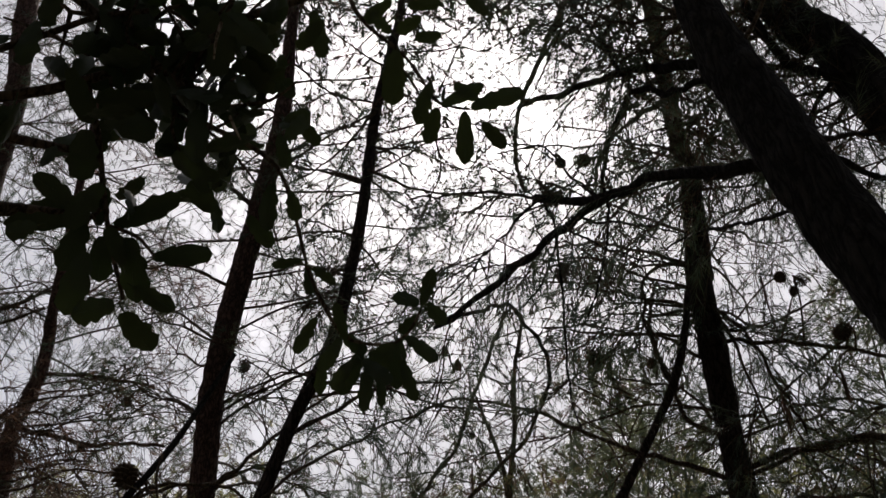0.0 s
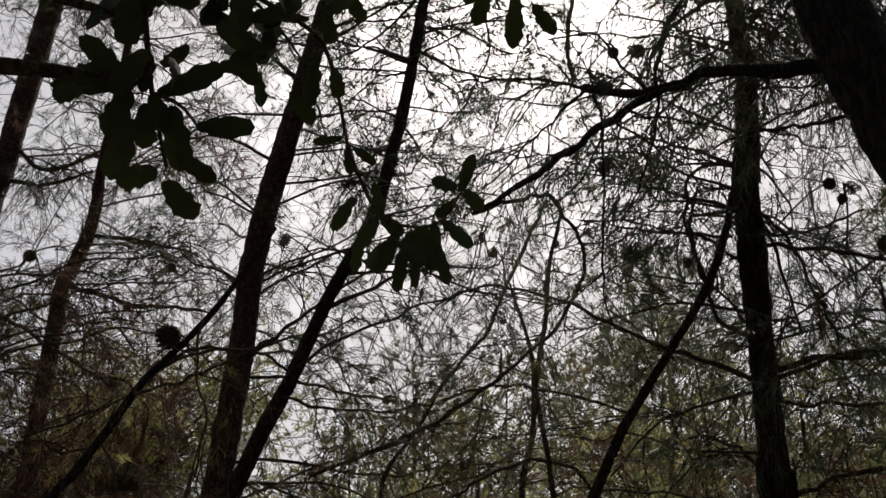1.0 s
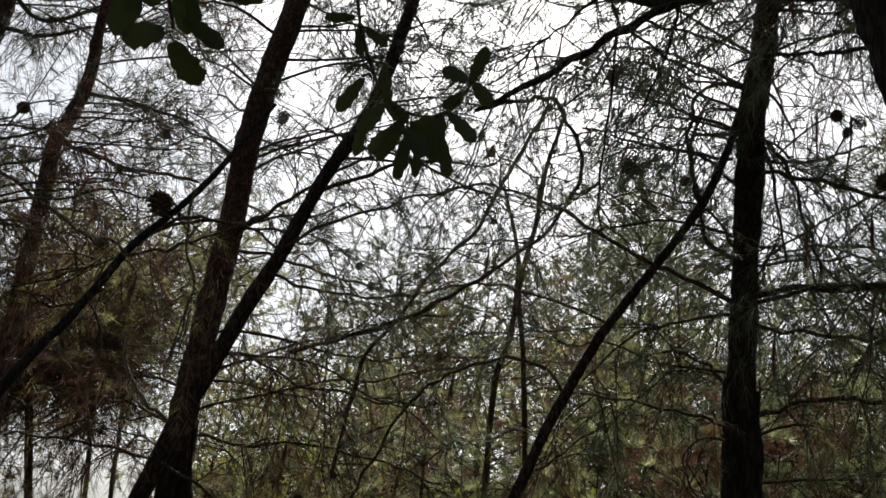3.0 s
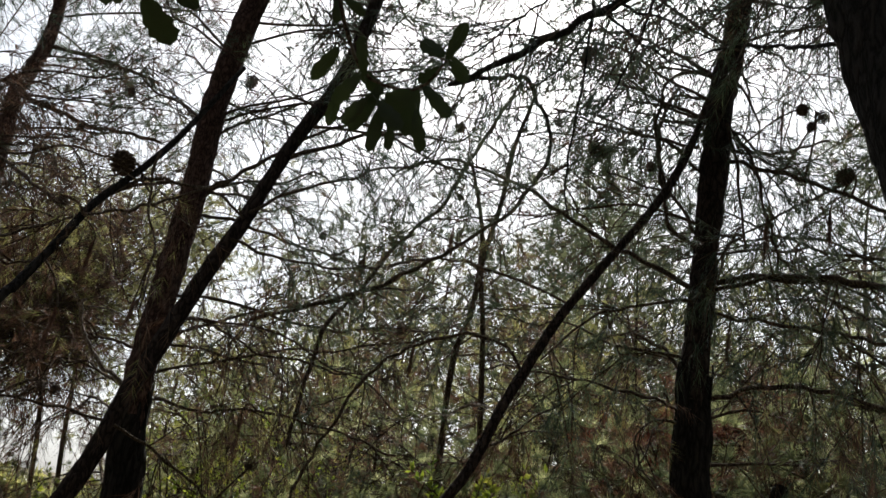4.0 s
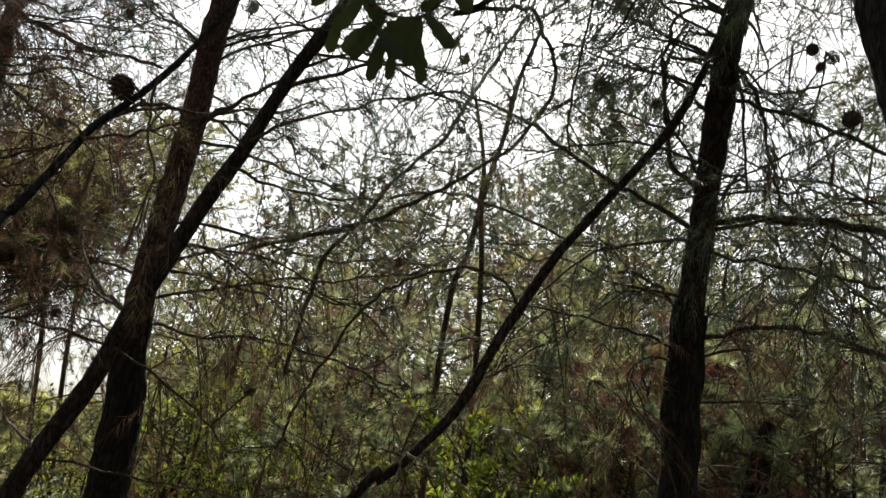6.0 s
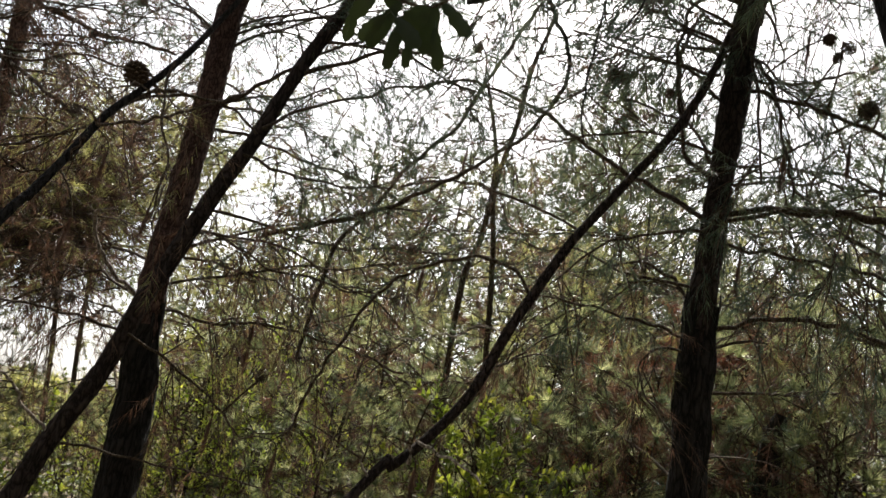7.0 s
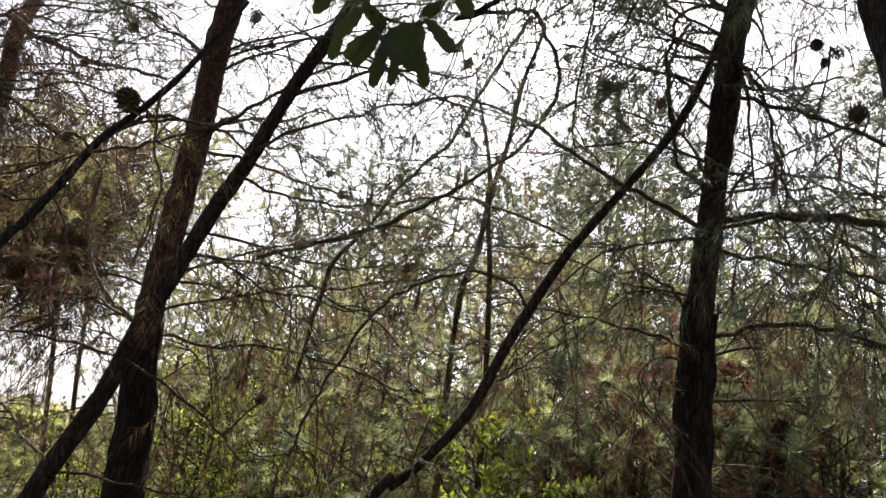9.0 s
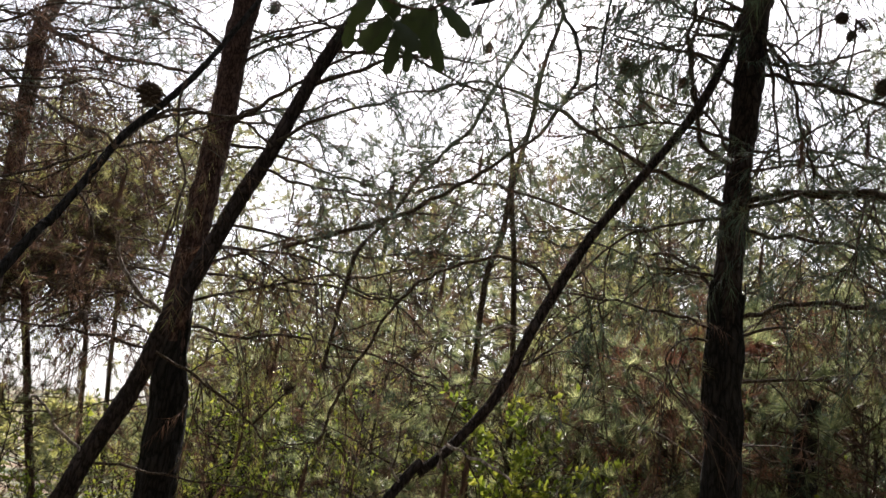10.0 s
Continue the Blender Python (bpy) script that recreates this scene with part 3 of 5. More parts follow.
tree_m = thing("pine_tree", (2.45, 4.36, 0), "pine with drooping brown and green boughs", "tree")
trunk(tree_m, [(2.453, 4.361, -0.1), (2.578, 4.284, 2.54), (2.623, 4.257, 3.475), (2.672, 4.226, 4.503)],
      [0.075, 0.062, 0.056, 0.051], BARK)
tree_k = thing("pine_tree", (-2.53, 4.57, 0), "half dead pine with brown needles on its boughs", "tree")
trunk(tree_k, [(-2.532, 4.57, -0.1), (-2.832, 4.361, 1.897), (-2.968, 4.27, 2.792), (-3.109, 4.168, 3.743)],
      [0.077, 0.064, 0.056, 0.049], BARK)
tree_j = thing("tree_stump", (1.92, 4.51, 0), "black charred broken stump among young pines", "stump")
trunk(tree_j, [(1.922, 4.508, -0.1), (1.922, 4.508, 1.659), (1.929, 4.504, 1.891), (1.953, 4.494, 2.07), (1.973, 4.485, 2.155)],
      [0.084, 0.070, 0.063, 0.060, 0.033], CHARRED_SHADED)

charred_foot(tree_a, [(1.237, 3.783, -0.1), (1.257, 3.797, 1.643), (1.25, 3.804, 2.05), (1.258, 3.806, 2.416), (1.269, 3.806, 2.717), (1.297, 3.801, 3.146)], [0.09, 0.077, 0.077, 0.07, 0.066, 0.063], 2.5, 3.3)
charred_foot(tree_b, [(-1.328, 4.405, -0.1), (-1.388, 4.386, 1.297), (-1.4, 4.382, 1.604), (-1.448, 4.366, 2.186), (-1.443, 4.368, 2.592)], [0.106, 0.09, 0.084, 0.077, 0.074], 2.1, 8.1)

# main branches of each
limb(tree_d, [(1.097, 2.078, 3.374), (0.949, 2.27, 3.509), (0.803, 2.441, 3.647), (0.679, 2.593, 3.701), (0.525, 2.74, 3.809), (0.415, 2.87, 3.943)], 0.0272, 0.0178, "g")
limb(tree_d, [(0.659, 2.515, 3.638), (0.485, 2.636, 3.596), (0.374, 2.735, 3.567), (0.206, 2.833, 3.483), (0.061, 2.919, 3.428), (-0.062, 2.999, 3.392)], 0.0197, 0.0111, "g")
limb(tree_d, [(1.07, 2.204, 4.008), (0.938, 2.465, 4.28), (0.834, 2.699, 4.497), (0.664, 2.938, 4.657), (0.493, 3.162, 4.827)], 0.0242, 0.0144, "g")
limb(tree_d, [(1.073, 2.203, 3.936), (0.961, 2.371, 4.02), (0.923, 2.502, 4.181), (0.865, 2.637, 4.288), (0.841, 2.758, 4.278), (0.794, 2.884, 4.225), (0.758, 3.006, 4.091)], 0.0156, 0.0095, "g")
limb(tree_d, [(1.209, 2.015, 3.379), (1.36, 2.177, 3.45), (1.575, 2.295, 3.449), (1.783, 2.413, 3.482)], 0.0144, 0.0094, "g")
limb(tree_d, [(1.091, 2.081, 3.17), (1.072, 2.332, 3.316), (1.032, 2.585, 3.49), (0.928, 2.853, 3.601)], 0.0077, 0.0048, "b")
limb(tree_d, [(1.228, 2.004, 3.391), (1.444, 2.132, 3.515), (1.677, 2.242, 3.6)], 0.0088, 0.0064, "g")
limb(tree_e, [(1.917, 2.562, 4.137), (1.769, 2.576, 4.257), (1.608, 2.591, 4.366), (1.511, 2.563, 4.676), (1.474, 2.498, 4.891)], 0.0288, 0.0209, "g")
limb(tree_e, [(1.806, 2.519, 4.279), (1.733, 2.769, 4.266), (1.732, 2.964, 4.24), (1.556, 3.247, 4.217)], 0.0133, 0.0071, "g")
limb(tree_a, [(1.452, 3.781, 5.391), (1.266, 4.005, 5.432), (1.135, 4.199, 5.414), (1.046, 4.377, 5.232)], 0.0181, 0.0092, "g")
limb(tree_a, [(1.029, 3.917, 6.649), (0.878, 4.066, 6.402), (0.728, 4.207, 6.15), (0.631, 4.334, 5.999), (0.558, 4.455, 5.614), (0.607, 4.56, 5.38)], 0.0246, 0.0142, "g")
limb(tree_a, [(1.311, 3.832, 3.889), (1.079, 3.813, 3.951), (0.871, 3.776, 4.001), (0.632, 3.734, 4.049), (0.416, 3.677, 4.03)], 0.0101, 0.0047, "g")
limb(tree_a, [(1.247, 3.801, 3.713), (1.019, 3.971, 3.84), (0.784, 4.126, 4.007), (0.543, 4.266, 4.092)], 0.0086, 0.0053, "g")
limb(tree_a, [(1.336, 3.77, 3.66), (1.507, 3.597, 3.53), (1.677, 3.41, 3.393), (1.838, 3.211, 3.211), (1.908, 3.053, 3.066)], 0.0122, 0.0082, "g")
limb(tree_a, [(1.878, 3.532, 3.475), (1.873, 3.647, 3.505), (1.745, 3.821, 3.458), (1.594, 3.993, 3.367), (1.433, 4.16, 3.378)], 0.0072, 0.0063, "g")
limb(tree_a, [(1.242, 3.802, 3.163), (1.172, 3.929, 3.299), (1.138, 4.043, 3.563), (1.14, 4.146, 3.879), (1.188, 4.237, 4.143), (1.289, 4.311, 4.382)], 0.0128, 0.0084, "g")
limb(tree_a, [(1.278, 3.79, 2.944), (1.432, 3.574, 2.957), (1.56, 3.355, 2.888), (1.657, 3.14, 2.825), (1.734, 2.924, 2.735)], 0.0160, 0.0152, "g")
limb(tree_a, [(1.278, 3.79, 2.921), (1.423, 3.488, 2.909), (1.527, 3.186, 2.853), (1.592, 2.891, 2.74)], 0.0126, 0.0092, "g")
limb(tree_a, [(1.281, 3.789, 2.826), (1.466, 3.587, 2.751), (1.62, 3.382, 2.685), (1.689, 3.207, 2.629), (1.749, 3.032, 2.558)], 0.0091, 0.0077, "d")
limb(tree_a, [(1.305, 3.781, 2.397), (1.429, 3.607, 2.441), (1.507, 3.445, 2.432), (1.572, 3.283, 2.398), (1.638, 3.116, 2.342), (1.709, 2.939, 2.269)], 0.0122, 0.0092, "d")
limb(tree_a, [(1.22, 3.81, 2.354), (1.027, 3.762, 2.381), (0.783, 3.719, 2.396), (0.454, 3.672, 2.399)], 0.0077, 0.0050, "d")
limb(tree_a, [(1.209, 3.813, 2.452), (1.191, 3.897, 2.59), (1.133, 3.992, 2.69), (0.991, 4.107, 2.759), (0.817, 4.222, 2.706)], 0.0111, 0.0070, "d")
limb(tree_a, [(1.254, 3.798, 2.932), (1.045, 3.952, 3.103), (0.87, 4.083, 3.228), (0.644, 4.214, 3.412), (0.495, 4.322, 3.558), (0.372, 4.422, 3.657), (0.173, 4.522, 3.768), (-0.066, 4.612, 3.837), (-0.33, 4.688, 3.747)], 0.0137, 0.0082, "g")
limb(tree_a, [(1.304, 3.782, 2.868), (1.098, 3.716, 2.832), (0.849, 3.653, 2.748), (0.659, 3.565, 2.608), (0.484, 3.466, 2.411)], 0.0091, 0.0038, "g")
limb(tree_a, [(1.272, 3.792, 3.14), (1.203, 3.954, 3.453), (1.013, 4.145, 3.643), (0.861, 4.315, 3.756)], 0.0093, 0.0052, "g")
limb(tree_a, [(1.263, 3.796, 2.257), (1.067, 3.751, 2.279), (0.964, 3.676, 2.155), (0.978, 3.569, 2.023), (1.074, 3.436, 1.864)], 0.0066, 0.0038, "d")
limb(tree_s2, [(0.432, 5.282, 4.864), (0.279, 5.223, 4.5), (0.133, 5.158, 4.149), (-0.002, 5.09, 3.773), (-0.16, 5.017, 3.526), (-0.311, 4.94, 3.288), (-0.418, 4.862, 3.047), (-0.579, 4.775, 2.771), (-0.638, 4.697, 2.541), (-0.647, 4.625, 2.232), (-0.665, 4.552, 2.001)], 0.0135, 0.0122, "b")
limb(tree_d, [(-0.062, 2.999, 3.392), (0.091, 3.242, 3.597), (0.239, 3.477, 3.776), (0.328, 3.714, 3.903), (0.413, 3.95, 3.934), (0.517, 4.182, 3.925), (0.563, 4.421, 3.874), (0.526, 4.67, 3.807)], 0.0104, 0.0124, "b")
limb(tree_s2, [(0.563, 4.666, 3.866), (0.406, 4.639, 3.576), (0.249, 4.608, 3.418), (0.065, 4.571, 3.24), (-0.146, 4.526, 3.078), (-0.38, 4.47, 2.897), (-0.667, 4.393, 2.742), (-0.939, 4.299, 2.604)], 0.0127, 0.0119, "d")
limb(tree_s2, [(0.883, 5.226, 3.221), (0.573, 5.193, 3.321), (0.267, 5.143, 3.364), (-0.029, 5.075, 3.351), (-0.305, 4.991, 3.231)], 0.0105, 0.0083, "d")
limb(tree_f, [(0.429, 3.675, 2.397), (0.36, 3.716, 2.503), (0.229, 3.76, 2.549), (0.1, 3.799, 2.54), (-0.077, 3.833, 2.463), (-0.225, 3.86, 2.355), (-0.318, 3.887, 2.239), (-0.369, 3.916, 2.103), (-0.463, 3.94, 1.908), (-0.553, 3.962, 1.612)], 0.0092, 0.0063, "b")
limb(tree_f, [(0.345, 3.684, 2.208), (0.286, 3.764, 2.239), (0.165, 3.846, 2.205), (0.013, 3.925, 2.164), (-0.146, 3.997, 2.136)], 0.0051, 0.0043, "b", DEADWOOD)
limb(tree_f, [(0.33, 3.635, 2.049), (0.424, 3.743, 2.123), (0.533, 3.847, 2.229), (0.7, 3.938, 2.344)], 0.0060, 0.0043, "d")
limb(tree_f, [(0.014, 3.35, 1.582), (0.022, 3.325, 1.647), (0.009, 3.3, 1.677)], 0.0091, 0.0061, "b", DEADWOOD)
limb(tree_f, [(0.037, 3.35, 1.671), (0.128, 3.298, 1.638), (0.215, 3.243, 1.606), (0.29, 3.187, 1.555)], 0.0073, 0.0051, "b", DEADWOOD)
limb(tree_f, [(-0.129, 3.297, 1.512), (-0.169, 3.262, 1.581), (-0.177, 3.228, 1.622), (-0.164, 3.196, 1.633)], 0.0063, 0.0051, "b", DEADWOOD)
limb(tree_d, [(0.44, 2.866, 3.938), (0.314, 2.95, 4.036), (0.057, 3.033, 4.131), (-0.134, 3.097, 4.179)], 0.0081, 0.0053, "g")
limb(tree_d, [(0.439, 2.867, 3.931), (0.323, 2.983, 3.88), (0.189, 3.094, 3.816), (0.021, 3.2, 3.684)], 0.0071, 0.0040, "g")
limb(tree_d, [(0.454, 2.864, 3.951), (0.493, 2.925, 3.757), (0.412, 3.005, 3.58), (0.268, 3.088, 3.472)], 0.0071, 0.0038, "b")
limb(tree_d, [(0.526, 2.699, 3.685), (0.773, 2.873, 3.767), (1.052, 3.022, 3.802)], 0.0075, 0.0041, "b")
limb(tree_d, [(0.496, 2.705, 3.634), (0.757, 2.929, 3.643), (1.025, 3.137, 3.705)], 0.0065, 0.0041, "b")
limb(tree_d, [(0.64, 2.623, 3.716), (0.564, 2.811, 4.043), (0.512, 2.99, 4.346), (0.31, 3.185, 4.51)], 0.0065, 0.0046, "b")
limb(tree_d, [(0.666, 2.617, 3.768), (0.686, 2.749, 3.664), (0.63, 2.899, 3.489), (0.585, 3.044, 3.417)], 0.0066, 0.0038, "b")
limb(tree_d, [(0.466, 2.761, 3.636), (0.456, 2.931, 3.253), (0.467, 3.098, 3.085), (0.514, 3.26, 3.005)], 0.0056, 0.0038, "b")
limb(tree_a, [(1.378, 3.755, 4.106), (1.11, 3.791, 4.118), (1.015, 3.766, 3.822), (1.03, 3.71, 3.523), (1.06, 3.649, 3.336)], 0.0115, 0.0077, "b")
limb(tree_a, [(1.338, 3.77, 4.12), (1.093, 3.952, 4.391), (0.906, 4.101, 4.56), (0.686, 4.245, 4.644)], 0.0115, 0.0070, "g")
limb(tree_d, [(0.811, 2.47, 4.246), (0.82, 2.677, 4.734), (0.805, 2.89, 5.223), (0.804, 3.097, 5.754)], 0.0091, 0.0069, "g")
limb(tree_a, [(1.348, 3.766, 3.866), (1.42, 3.713, 3.752), (1.485, 3.66, 3.552), (1.523, 3.617, 3.304), (1.559, 3.575, 3.041)], 0.0112, 0.0055, "g")
limb(tree_a, [(1.352, 3.765, 3.929), (1.389, 3.698, 3.649), (1.411, 3.636, 3.327), (1.412, 3.582, 3.08)], 0.0100, 0.0055, "g")
limb(tree_a, [(1.343, 3.768, 3.74), (1.503, 3.779, 3.704), (1.719, 3.759, 3.752), (1.907, 3.742, 3.828)], 0.0098, 0.0063, "g")
limb(tree_a, [(1.312, 3.779, 3.496), (1.155, 3.934, 3.772), (0.983, 4.083, 3.895), (0.699, 4.243, 4.05)], 0.0108, 0.0065, "g")
limb(tree_b, [(-1.424, 4.374, 2.145), (-1.266, 4.378, 2.134), (-1.109, 4.376, 2.108), (-0.934, 4.373, 2.143), (-0.783, 4.359, 2.151), (-0.568, 4.349, 2.124), (-0.323, 4.331, 2.078), (-0.079, 4.299, 2.016)], 0.0088, 0.0057, "d")
limb(tree_b, [(-1.445, 4.367, 1.988), (-1.58, 4.16, 1.99), (-1.72, 3.941, 1.997), (-1.814, 3.732, 1.992), (-1.901, 3.519, 1.952)], 0.0088, 0.0053, "d")
limb(tree_b, [(-1.476, 4.357, 2.157), (-1.577, 4.257, 2.226), (-1.664, 4.159, 2.314), (-1.702, 4.079, 2.424), (-1.701, 4.014, 2.489), (-1.662, 3.966, 2.513)], 0.0138, 0.0093, "b", DEADWOOD)
limb(tree_b, [(-1.399, 4.382, 3.246), (-1.183, 4.342, 3.438), (-0.92, 4.303, 3.633), (-0.734, 4.237, 3.727), (-0.493, 4.171, 3.844)], 0.0133, 0.0076, "g")
limb(tree_b, [(-1.503, 4.348, 3.332), (-1.65, 4.208, 3.242), (-1.736, 4.087, 3.114), (-1.825, 3.959, 2.926), (-1.976, 3.796, 2.771), (-2.125, 3.623, 2.619)], 0.0107, 0.0057, "d")
limb(tree_b, [(-1.414, 4.377, 3.164), (-1.255, 4.55, 3.228), (-1.055, 4.724, 3.248), (-0.867, 4.884, 3.237), (-0.672, 5.035, 3.258), (-0.594, 5.166, 3.289)], 0.0105, 0.0087, "d")
limb(tree_b, [(-1.449, 4.366, 2.703), (-1.081, 4.595, 2.747), (-0.842, 4.766, 2.737), (-0.556, 4.929, 2.761), (-0.257, 5.073, 2.844), (0.134, 5.198, 2.912)], 0.0103, 0.0057, "d")
limb(tree_b, [(-1.432, 4.371, 2.374), (-1.253, 4.357, 2.58), (-1.024, 4.348, 2.512), (-0.853, 4.317, 2.432), (-0.607, 4.291, 2.426), (-0.418, 4.246, 2.379), (-0.055, 4.2, 2.4)], 0.0089, 0.0045, "d")
limb(tree_b, [(-1.236, 4.431, 5.226), (-1.363, 4.533, 5.448), (-1.569, 4.607, 5.718), (-1.787, 4.67, 6.022)], 0.0207, 0.0124, "g")
limb(tree_b, [(-1.196, 4.442, 5.672), (-1.01, 4.692, 6.051), (-0.791, 4.937, 6.508), (-0.533, 5.173, 6.78)], 0.0150, 0.0097, "g")
limb(tree_b, [(-1.34, 4.401, 4.612), (-1.538, 4.194, 4.641), (-1.676, 3.996, 4.559), (-1.805, 3.792, 4.35)], 0.0119, 0.0053, "g")
limb(tree_c, [(-0.868, 4.109, 3.476), (-0.656, 4.216, 3.64), (-0.521, 4.302, 3.77), (-0.372, 4.384, 3.85)], 0.0137, 0.0091, "g")
limb(tree_c, [(-1.014, 4.076, 3.113), (-0.856, 4.214, 3.31), (-0.526, 4.368, 3.539), (-0.211, 4.495, 3.726), (0.044, 4.6, 3.771)], 0.0097, 0.0067, "g")
limb(tree_c, [(-1.516, 3.863, 1.415), (-1.301, 3.875, 1.409), (-1.116, 3.867, 1.394), (-0.813, 3.878, 1.394), (-0.601, 3.853, 1.371)], 0.0062, 0.0034, "b")
limb(tree_c, [(-1.575, 3.84, 1.455), (-1.668, 3.759, 1.547), (-1.712, 3.698, 1.637), (-1.744, 3.642, 1.67), (-1.741, 3.601, 1.655)], 0.0079, 0.0053, "b", DEADWOOD)
limb(tree_c, [(-1.363, 3.92, 1.943), (-1.206, 4.036, 1.868), (-1.051, 4.144, 1.773), (-0.911, 4.241, 1.657), (-0.824, 4.322, 1.559)], 0.0079, 0.0047, "d")
limb(tree_c, [(-1.072, 4.061, 2.949), (-0.864, 4.246, 2.946), (-0.581, 4.429, 2.993), (-0.343, 4.587, 3.074)], 0.0096, 0.0051, "g")
limb(tree_c, [(-0.484, 4.273, 5.45), (-0.228, 4.461, 5.432), (0.087, 4.633, 5.466), (0.505, 4.773, 5.515)], 0.0125, 0.0066, "g")
limb(tree_c, [(-0.42, 4.279, 5.997), (-0.654, 4.351, 5.753), (-0.864, 4.416, 5.616), (-1.111, 4.464, 5.523)], 0.0117, 0.0064, "g")
limb(tree_c, [(-0.311, 4.389, 6.726), (-0.109, 4.565, 6.507), (0.024, 4.733, 5.865), (-0.179, 4.897, 5.412)], 0.0128, 0.0066, "g")
limb(tree_h, [(-1.275, 2.99, 2.73), (-1.201, 3.114, 2.83), (-1.086, 3.248, 2.891), (-0.973, 3.375, 2.907), (-0.889, 3.489, 2.865)], 0.0084, 0.0061, "d")
limb(tree_h, [(-1.303, 2.868, 2.569), (-1.26, 2.955, 2.614), (-1.142, 3.069, 2.721), (-1.013, 3.18, 2.845), (-0.893, 3.281, 2.981)], 0.0072, 0.0049, "d")
limb(tree_h, [(-1.307, 2.811, 2.497), (-1.352, 2.827, 2.4), (-1.439, 2.821, 2.345), (-1.548, 2.8, 2.336)], 0.0061, 0.0043, "d")
limb(tree_h, [(-1.171, 3.085, 2.957), (-1.135, 2.992, 2.69), (-1.029, 2.924, 2.473), (-1.015, 2.823, 2.252)], 0.0068, 0.0032, "d")
limb(tree_g2, [(-3.238, 5.52, 4.318), (-2.966, 5.558, 4.262), (-2.693, 5.585, 4.177), (-2.431, 5.595, 4.165), (-2.125, 5.611, 4.13)], 0.0226, 0.0121, "g")
limb(tree_g2, [(-3.065, 5.504, 4.735), (-2.839, 5.512, 4.716), (-2.568, 5.533, 4.673), (-2.248, 5.563, 4.59)], 0.0172, 0.0106, "g")
limb(tree_g2, [(-3.204, 5.54, 3.788), (-3.178, 5.089, 3.786), (-3.138, 4.638, 3.714)], 0.0165, 0.0111, "g")
limb(tree_g2, [(-3.231, 5.524, 3.844), (-2.906, 5.325, 3.64), (-2.627, 5.096, 3.459), (-2.342, 4.866, 3.274)], 0.0166, 0.0105, "d")
limb(tree_g1, [(-4.093, 5.679, 5.778), (-3.774, 5.696, 5.495), (-3.428, 5.718, 5.622), (-3.059, 5.735, 5.896)], 0.0221, 0.0124, "g")
limb(tree_g1, [(-4.047, 5.712, 5.401), (-3.668, 5.666, 5.34), (-3.281, 5.611, 5.412)], 0.0216, 0.0120, "g")

# cones
cone(tree_h, (-1.302, 3.032, 2.842), 0.115, (-20, 25))
cone(tree_h, (-1.387, 2.828, 2.592), 0.049, (19, -34))
cone(tree_g2, (-2.4, 5.499, 4.432), 0.090, (-3, 27))
cone(tree_g2, (-2.703, 5.58, 4.153), 0.082, (10, 30))
cone(tree_b, (-1.226, 4.33, 4.022), 0.090, (24, -42))
cone(tree_a, (0.033, 4.6, 4.063), 0.078, (27, -49))
cone(tree_a, (-0.045, 4.6, 4.175), 0.057, (10, -17))
cone(tree_a, (0.583, 4.26, 4.01), 0.060, (20, -21))
cone(tree_a, (0.762, 4.232, 3.828), 0.138, (-26, 41))
cone(tree_a, (1.057, 3.961, 3.644), 0.062, (10, 19))
cone(tree_s2, (0.097, 4.999, 3.766), 0.052, (20, 10))
cone(tree_b, (-0.76, 5.144, 3.414), 0.060, (0, 31))
cone(tree_b, (-0.693, 5.154, 3.285), 0.067, (-31, -21))
cone(tree_b, (-1.624, 3.655, 2.036), 0.055, (31, -31))
cone(tree_b, (-1.565, 3.681, 2.034), 0.055, (16, -1))
cone(tree_b, (-0.149, 4.798, 2.774), 0.067, (44, -49))
cone(tree_c, (-0.758, 4.334, 1.859), 0.072, (35, 49))
cone(tree_a, (1.631, 3.321, 3.681), 0.075, (-42, -30))
cone(tree_s2, (0.496, 5.176, 4.415), 0.056, (47, 25))
cone(tree_d, (0.446, 2.815, 3.91), 0.124, (-45, -12))
cone(tree_d, (0.53, 2.953, 3.578), 0.088, (49, -47))
cone(tree_d, (0.56, 2.896, 4.147), 0.063, (-16, 10))
cone(tree_d, (0.687, 2.869, 4.11), 0.079, (26, 42))
cone(tree_a, (1.622, 3.437, 3.769), 0.071, (-1, 41))
cone(tree_a, (1.712, 3.167, 3.307), 0.092, (50, 4))
cone(tree_g1, (-3.233, 5.054, 4.289), 0.107, (0, 43))
cone(tree_a, (1.668, 3.414, 3.691), 0.059, (23, 6))

# hanging bundles of dead needles
tassel(tree_a, (1.674, 3.3, 3.229), 0.192)
tassel(tree_b, (-1.026, 4.381, 2.488), 0.187)
tassel(tree_b, (-0.878, 4.312, 2.141), 0.271)
tassel(tree_s2, (-0.46, 4.979, 3.321), 0.197)
tassel(tree_s2, (0.07, 5, 3.579), 0.219)
tassel(tree_f, (-0.058, 3.9, 2.537), 0.190)
tassel(tree_c, (-0.627, 4.254, 1.554), 0.204)
tassel(tree_b, (-0.978, 4.29, 1.651), 0.179)
tassel(tree_a, (1.475, 3.502, 3.236), 0.224)
tassel(tree_a, (1.587, 3.562, 3.903), 0.184)
tassel(tree_h, (-1.321, 2.915, 2.239), 0.155)
tassel(tree_h, (-1.125, 3.102, 2.361), 0.138)
tassel(tree_b, (-1.661, 3.858, 2.803), 0.207)
tassel(tree_f, (0.129, 3.398, 1.661), 0.184)
tassel(tree_f, (0.048, 3.4, 1.585), 0.208)
tassel(tree_a, (0.866, 4.314, 3.181), 0.190)
tassel(tree_a, (1.365, 3.653, 2.744), 0.221)

